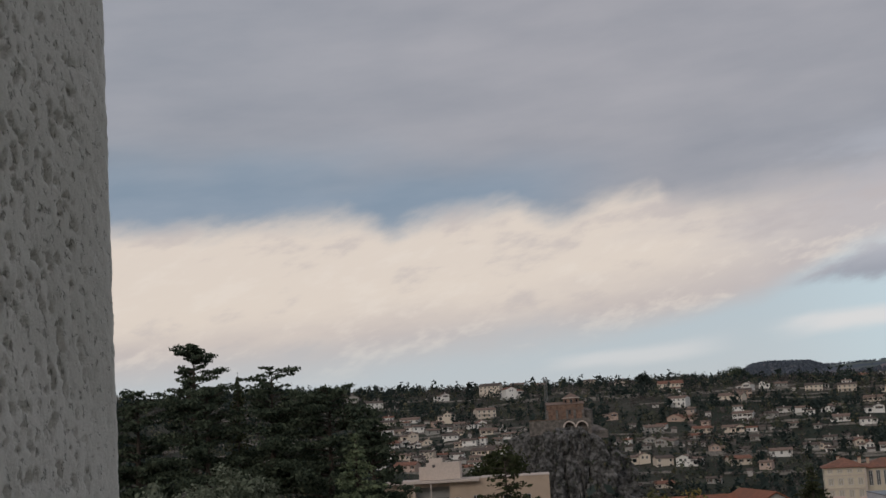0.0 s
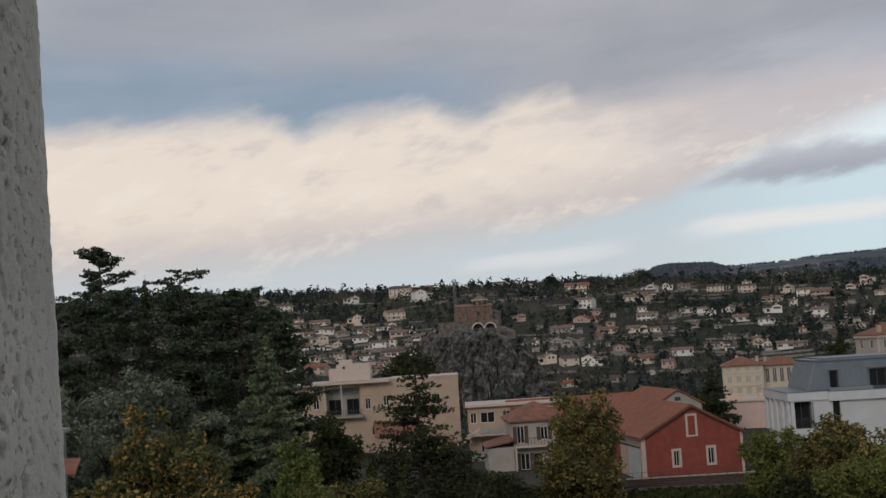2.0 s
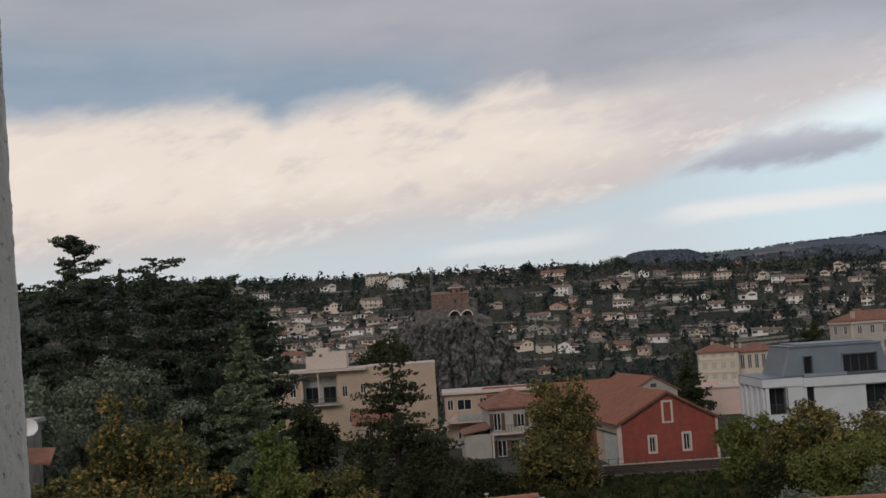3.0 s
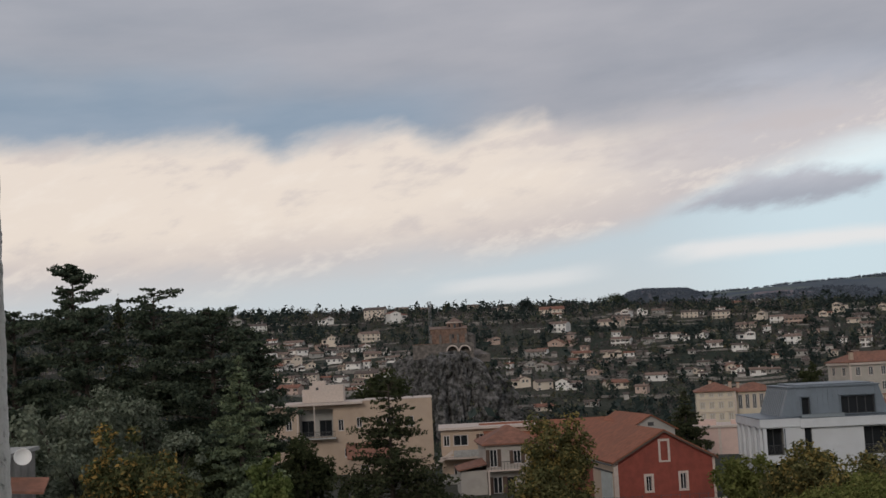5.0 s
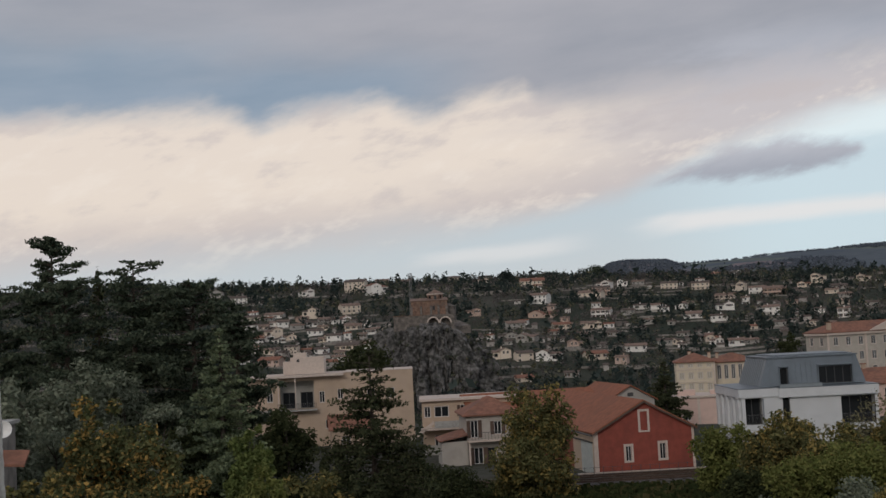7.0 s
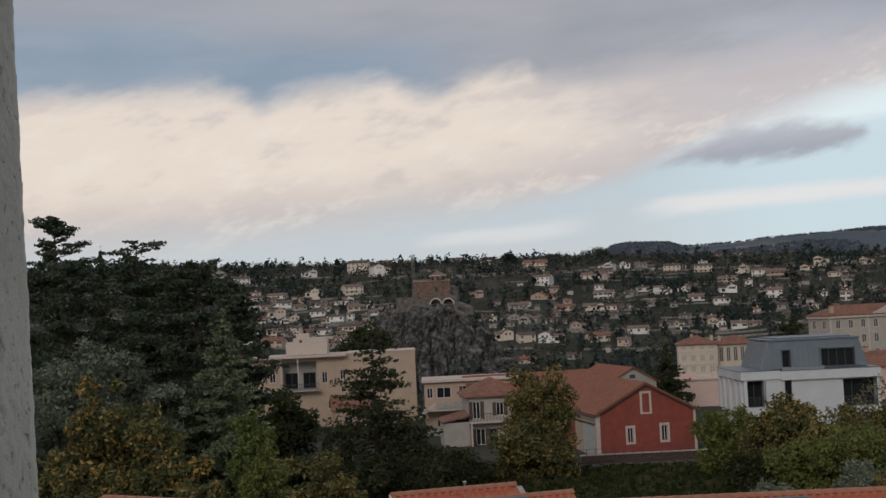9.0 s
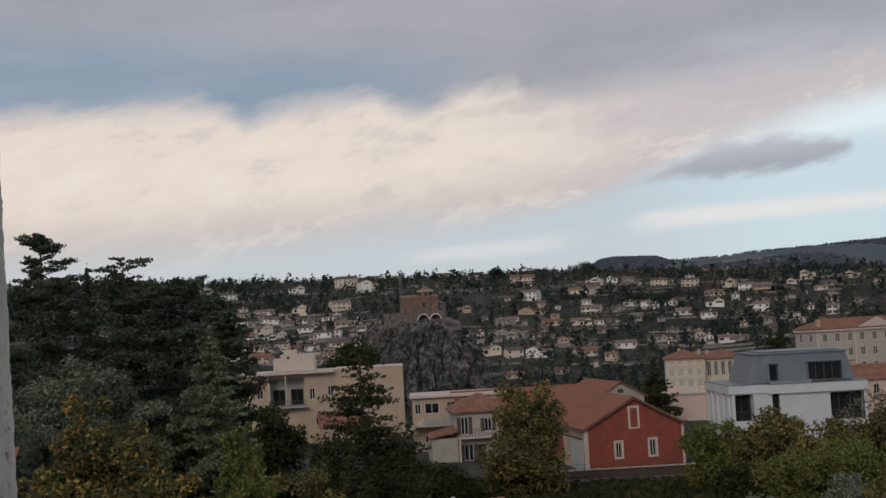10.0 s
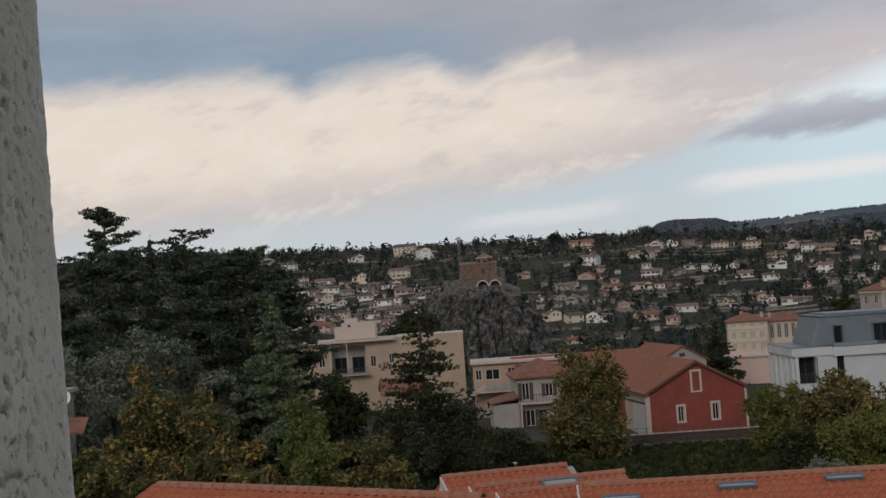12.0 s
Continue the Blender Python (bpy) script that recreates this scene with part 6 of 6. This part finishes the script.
# ---- railway in front of the red house ----
def railway():
    z = 0.05
    bed = part("ballast_bed", Geo().slab([(-70, 122.5, z), (75, 126.5, z), (75, 131.0, z), (-70, 127.0, z)], (0, 0, -0.6)), material("ballast", (0.10, 0.09, 0.085), 0.95, vary=0.4, grain=6.0, bump=0.6), None)
    tagged(bed, "dark stone ballast bed of the railway", "railway", kind="structure")
    tr = thing("railway_track", "rusty railway track on dark sleepers beside the red house", "railway", pose(0, 125.9, z, 0, 0, 1.6))
    rust = material("rusty_steel", (0.10, 0.07, 0.055), 0.5, metal=0.6, vary=0.2)
    for y in (-0.75, 0.75, 2.9, 4.4):
        part("rail", Geo().box(-70, y - 0.035, 0.14, 70, y + 0.035, 0.30).box(-70, y - 0.07, 0.10, 70, y + 0.07, 0.138), rust, tr)
    sl = Geo().box(-1.3, -0.12, 0, 1.3, 0.12, 0.12)
    me = sl.mesh("sleeper", material("sleeper_wood", (0.06, 0.05, 0.042), 0.9, vary=0.3))
    for i in range(120):
        o = part("sleeper", me, None, tr)
        o.matrix_basis = pose(-36 + i * 0.62, 0.0 if i % 2 else 3.65, 0.003, 0, 0, 90)
    wall = thing("platform_edge", "pale concrete platform edge in front of the red house", "platform", pose(19.5, 131.2, 0, 0, 0, 2))
    part("slab", Geo().box(-8, 0, -0.5, 7, 1.2, 0.35), M_CONCRETE, wall)
    part("edge", Geo().box(-8, -0.12, 0.353, 7, 0.4, 0.47), M_TRIM, wall)
    f = thing("fence", "thin metal fence along the railway", "fence", pose(17, 130.6, 0.05, 0, 0, 2))
    for i in range(16):
        part("post", Geo().box(-6 + i, 0, 0, -5.95 + i, 0.05, 1.1), M_DARK, f)
    for zz in (0.5, 1.0):
        part("wire", Geo().box(-6, 0.01, zz, 9.1, 0.03, zz + 0.03), M_DARK, f)


railway()


def lamp_post():
    t = thing("lamp_post", "short pale lamp post on the bank", "lamp", pose(-0.8, 96, ground_z(-0.8, 96)))
    part("pole", Geo().tube((0, 0, 0), (0, 0, 1.35), 0.05, 0.04), M_TRIM, t)
    part("lantern", Geo().tube((0, 0, 1.35), (0, 0, 1.5), 0.1, 0.18).tube((0, 0, 1.5), (0, 0, 1.56), 0.2, 0.1), M_FRAME, t)


lamp_post()


# ---- roofs just below the loggia ----
M_TILE = material("new_clay_tile", (0.36, 0.096, 0.042), 0.75, vary=0.2, grain=9.0, bump=0.2, spots=(0.22, 0.075, 0.045), spot_fac=0.5, spot_scale=1.2, per_object=0.55, second=(0.43, 0.145, 0.065))
M_TILE_LOW = material("new_clay_tile_field", (0.36, 0.096, 0.042), 0.75, vary=0.2, grain=9.0, bump=0.2, spots=(0.22, 0.075, 0.045), spot_fac=0.5, spot_scale=1.2, per_island=0.55, second=(0.43, 0.145, 0.065))
M_RENDER = material("house_render", (0.62, 0.56, 0.5), 0.85, vary=0.06, spots=(0.5, 0.45, 0.4), spot_fac=0.3)


M_RIDGE = material("pale_ridge_tile", (0.34, 0.15, 0.095), 0.8, vary=0.15, grain=6.0, bump=0.2, per_object=0.4, second=(0.28, 0.11, 0.07))


def tile_geo(w=0.25, length=0.42):
    """One interlocking clay tile: a roll and a pan, with a thick lower edge. x across, y up the slope."""
    g = Geo()
    prof = [(0.0, 0.012), (0.05, 0.052), (0.10, 0.058), (0.145, 0.020), (0.2, 0.008), (w + 0.006, 0.014)]
    for i in range(len(prof) - 1):
        (xa, za), (xb, zb) = prof[i], prof[i + 1]
        g.poly((xa, 0, za + 0.022), (xb, 0, zb + 0.022), (xb, length, zb), (xa, length, za))
        g.poly((xa, 0, za - 0.004), (xb, 0, zb - 0.004), (xb, 0, zb + 0.022), (xa, 0, za + 0.022))
    return g


TILE = tile_geo()
TILE_MESH = TILE.mesh("tile", M_TILE)


def tiled_slope(parent, m, width, length, singles_rows, name="roof"):
    """A slope: x along the ridge from 0, y downwards towards the eave is -y from 0. The rows next to the ridge are single tiles."""
    rng = random.Random(int(width * 100))
    deck = part(name, Geo().box(0, -length, -0.12, width, 0, -0.01), M_TILE_LOW, parent)
    deck.matrix_basis = m
    nx, ny = int(width / 0.25), int(length / 0.35)
    rest = Geo()
    for r in range(ny):
        y = -(r + 1) * 0.35
        for i in range(nx):
            dz = rng.uniform(0, 0.008)
            if r < singles_rows:
                o = part("tile", TILE_MESH, None, deck)
                o.matrix_basis = pose(i * 0.25, y, dz, rng.uniform(-0.8, 0.8), 0, rng.uniform(-0.5, 0.5))
            else:
                n = len(rest.v)
                rest.v.extend((vx + i * 0.25, vy + y, vz + dz) for vx, vy, vz in TILE.v)
                rest.f.extend(tuple(n + k for k in f) for f in TILE.f)
    if rest.v:
        tagged(part("tile_field", rest, M_TILE_LOW, deck), "rows of orange clay tiles", kind="stuff")
    return deck


def ridge_caps(parent, a, b, name="ridge_tile"):
    a, b = Vector(a), Vector(b)
    n = int((b - a).length / 0.38)
    g = Geo()
    for k in range(5):
        w0, w1 = math.pi * k / 5, math.pi * (k + 1) / 5
        p = lambda w, y, r: (r * math.cos(w), y, r * math.sin(w) - 0.02)
        g.poly(p(w0, 0, 0.13), p(w0, 0.42, 0.115), p(w1, 0.42, 0.115), p(w1, 0, 0.13))
        g.poly(p(w0, 0, 0.13), p(w1, 0, 0.13), p(w1, 0.0, 0.10), p(w0, 0.0, 0.10))
    me = g.mesh("ridge_tile", M_RIDGE)
    d = (b - a).normalized()
    for i in range(n):
        o = part(name, me, None, parent)
        o.matrix_basis = Matrix.Translation(a + d * (i * 0.38)) @ pose(0, 0, 0, 0, 0, math.degrees(math.atan2(-d.x, d.y)))


# pale base colour stands in for the bright sky mirrored in the panes
M_SKYTINT_GLASS = glass_material("sky_tinted_roof_glass", (0.30, 0.34, 0.37), 0.1)


def skylight(parent, m, w=1.1, h=1.2, tilt=0.0):
    g = Geo().box(0, 0, 0, w, 0.07, 0.1).box(0, h - 0.07, 0, w, h, 0.1).box(0, 0.07, 0, 0.07, h - 0.07, 0.1).box(w - 0.07, 0.07, 0, w, h - 0.07, 0.1)
    s = part("skylight", g, M_ZINC, parent, "grey-framed roof window, sky reflection put into its pane colour")
    s.matrix_basis = m @ pose(0, 0, 0.03, tilt)
    part("pane", Geo().box(0.06, 0.06, 0.05, w - 0.06, h - 0.06, 0.07), M_SKYTINT_GLASS, s)


def stepped_roofs():
    """Three houses in a row, each roof lower and nearer than the one before."""
    rows = ((-2.7, 1.5, 39.0, 10.35, 16.0), (-1.75, 3.3, 37.6, 10.2, 16.0), (-0.9, 3.2, 36.4, 10.16, 16.0), (1.5, 15.0, 36.0, 10.3, 0.0))
    for k, (x0, x1, y, z, turn) in enumerate(rows):
        h = thing("row_house", "row house with orange clay tile roof and white gable", "house", pose(x0, y, z, 0, 0, turn), "row houses below")
        w = x1 - x0
        slope = 20.0
        tiled_slope(h, pose(0, 0, 0, slope), w, 6.0 if k == 3 else 4.0, 5)
        ridge_caps(h, (w, 0, 0.03), (0, 0, 0.03))
        run = 6.0 if k == 3 else 4.0
        c, s = run * math.cos(radians(slope)), run * math.sin(radians(slope))
        part("rear_slope", Geo().slab([(0, 0.02, -0.05), (w, 0.02, -0.05), (w, 3.5, -1.5), (0, 3.5, -1.5)], (0, 0, -0.12)), M_TILE_LOW, h)
        part("wall", Geo().box(0.25, -c + 0.5, -z + 3, w - 0.1, 3.2, -s - 0.2), M_RENDER, h)
        part("gable_wall", Geo().slab([(0.02, 0, -0.16), (0.02, 3.3, -1.55), (0.02, 3.3, -s - 0.2), (0.02, -c + 0.3, -s - 0.2)], (0.2, 0, 0)), M_RENDER, h)
        part("verge", Geo().slab([(-0.06, -c, -s - 0.26), (-0.06, 0, -0.22), (-0.06, 0, 0.06), (-0.06, -c, -s + 0.02)], (0.055, 0, 0)), M_FRAME, h, "white painted verge board")
        m = pose(0, 0, 0, slope)
        if k == 1:
            skylight(h, m @ pose(2.1, -1.7, 0.05), 1.15, 1.2, 8.0)
        if k == 3:
            skylight(h, m @ pose(0.6, -1.1, 0.01), 1.1, 0.3)
            skylight(h, m @ pose(3.95, -0.75, 0.01), 1.1, 0.3)
            skylight(h, m @ pose(7.0, -0.65, 0.01), 1.1, 0.3)


stepped_roofs()


def corner_roof():
    """A hipped roof whose ridge comes towards the viewer."""
    a, b = Vector((-9.2, 30.0, 11.9)), Vector((-0.9, 25.1, 11.9))
    d = b - a
    L = d.length
    h = thing("neighbour_house", "house below with orange clay tile roof and ridge tiles", "house", pose(a.x, a.y, a.z, 0, 0, math.degrees(math.atan2(d.y, d.x))))
    tiled_slope(h, pose(0, 0, 0, 22), L, 5.0, 4)
    part("rear_slope", Geo().slab([(0, 0.02, -0.05), (L, 0.02, -0.05), (L, 4.5, -1.9), (0, 4.5, -1.9)], (0, 0, -0.12)), M_TILE_LOW, h)
    ridge_caps(h, (L, 0, 0.03), (0, 0, 0.03))
    part("wall", Geo().box(0.3, -4.2, -9, L - 0.2, 4.0, -2.05), M_RENDER, h)
    part("verge", Geo().slab([(-0.06, -4.6, -2.0), (-0.06, 0, -0.2), (-0.06, 0, 0.06), (-0.06, -4.6, -1.75)], (0.05, 0, 0)), M_TILE_LOW, h)


corner_roof()


def grey_flat_roof():
    h = thing("garage", "low garage with a flat grey roof on the bank", "garage", pose(0.2, 84, -0.5, 0, 0, 2))
    part("wall", Geo().box(-3.2, 0, 0, 3.2, 5, 3.7), M_RENDER, h)
    part("roof", Geo().box(-3.4, -0.2, 3.703, 3.4, 5.2, 3.9), M_CONCRETE, h)


grey_flat_roof()


def dish_house():
    h = thing("dish_house", "small dull rendered house with tile canopy among trees", "house", pose(-26.6, 60.5, 4.0, 0, 0, 8))
    body(h, 5.2, 6, -1, 8.4, M_MASONRY, fronts=[(3.2, 5.6, 0.9, 1.2), (1.0, 5.6, 0.9, 1.2)])
    part("roof", Geo().box(-2.8, -0.3, 8.403, 2.8, 6.2, 8.6), M_CONCRETE, h, "flat concrete roof edge")
    part("canopy", Geo().slab([(-2.8, -1.2, 7.2), (4.6, -1.4, 6.6), (4.6, -0.003, 7.2), (-2.8, -0.003, 7.6)], (0, 0, 0.12)), M_TILE_FAR, h, "tiled canopy along the wall")
    bm = bmesh.new()
    bmesh.ops.create_uvsphere(bm, u_segments=20, v_segments=12, radius=0.62)
    bmesh.ops.delete(bm, geom=[v for v in bm.verts if v.co.z > -0.42], context="VERTS")
    me = bpy.data.meshes.new("satellite_dish")
    bm.to_mesh(me)
    bm.free()
    me.materials.append(M_WHITE)
    dsh = new("satellite_dish", me)
    dsh.matrix_basis = pose(-22.95, 60.0, 12.55, 75, 0, 20)
    sol = dsh.modifiers.new("thick", "SOLIDIFY")
    sol.thickness = 0.03
    tagged(dsh, "round white satellite dish on the small house", "satellite dish")
    st = new("mount", Geo().tube((0, 0, -0.6), (-0.1, 0.1, -1.5), 0.03, 0.03).mesh("mount", M_DARK))
    st.parent = dsh


dish_house()


def bank_grass():
    rng = np.random.default_rng(77)
    n = 26000
    x, y = rng.uniform(-34, 46, n), rng.uniform(60, 121.5, n)
    z = np.array([ground_z(a, b) for a, b in zip(x, y)])
    pos = np.stack([x, y, z], 1)
    h = rng.uniform(0.2, 0.55, n)[:, None]
    w = rng.normal(size=(n, 3)) * np.array((1, 1, 0))
    w /= np.linalg.norm(w, axis=1)[:, None]
    lean = rng.normal(size=(n, 3)) * 0.35
    lean[:, 2] = 1.0
    v = np.stack([pos - w * h * 0.5, pos + w * h * 0.5, pos + w * h * 0.35 + lean * h, pos - w * h * 0.35 + lean * h], 1).reshape(-1, 3)
    ob = part("bank_grass", quad_mesh("bank_grass", v, L_GRASS), L_GRASS, None)
    tagged(ob, "rough dark green grass on the railway bank", "grass", kind="stuff")


bank_grass()
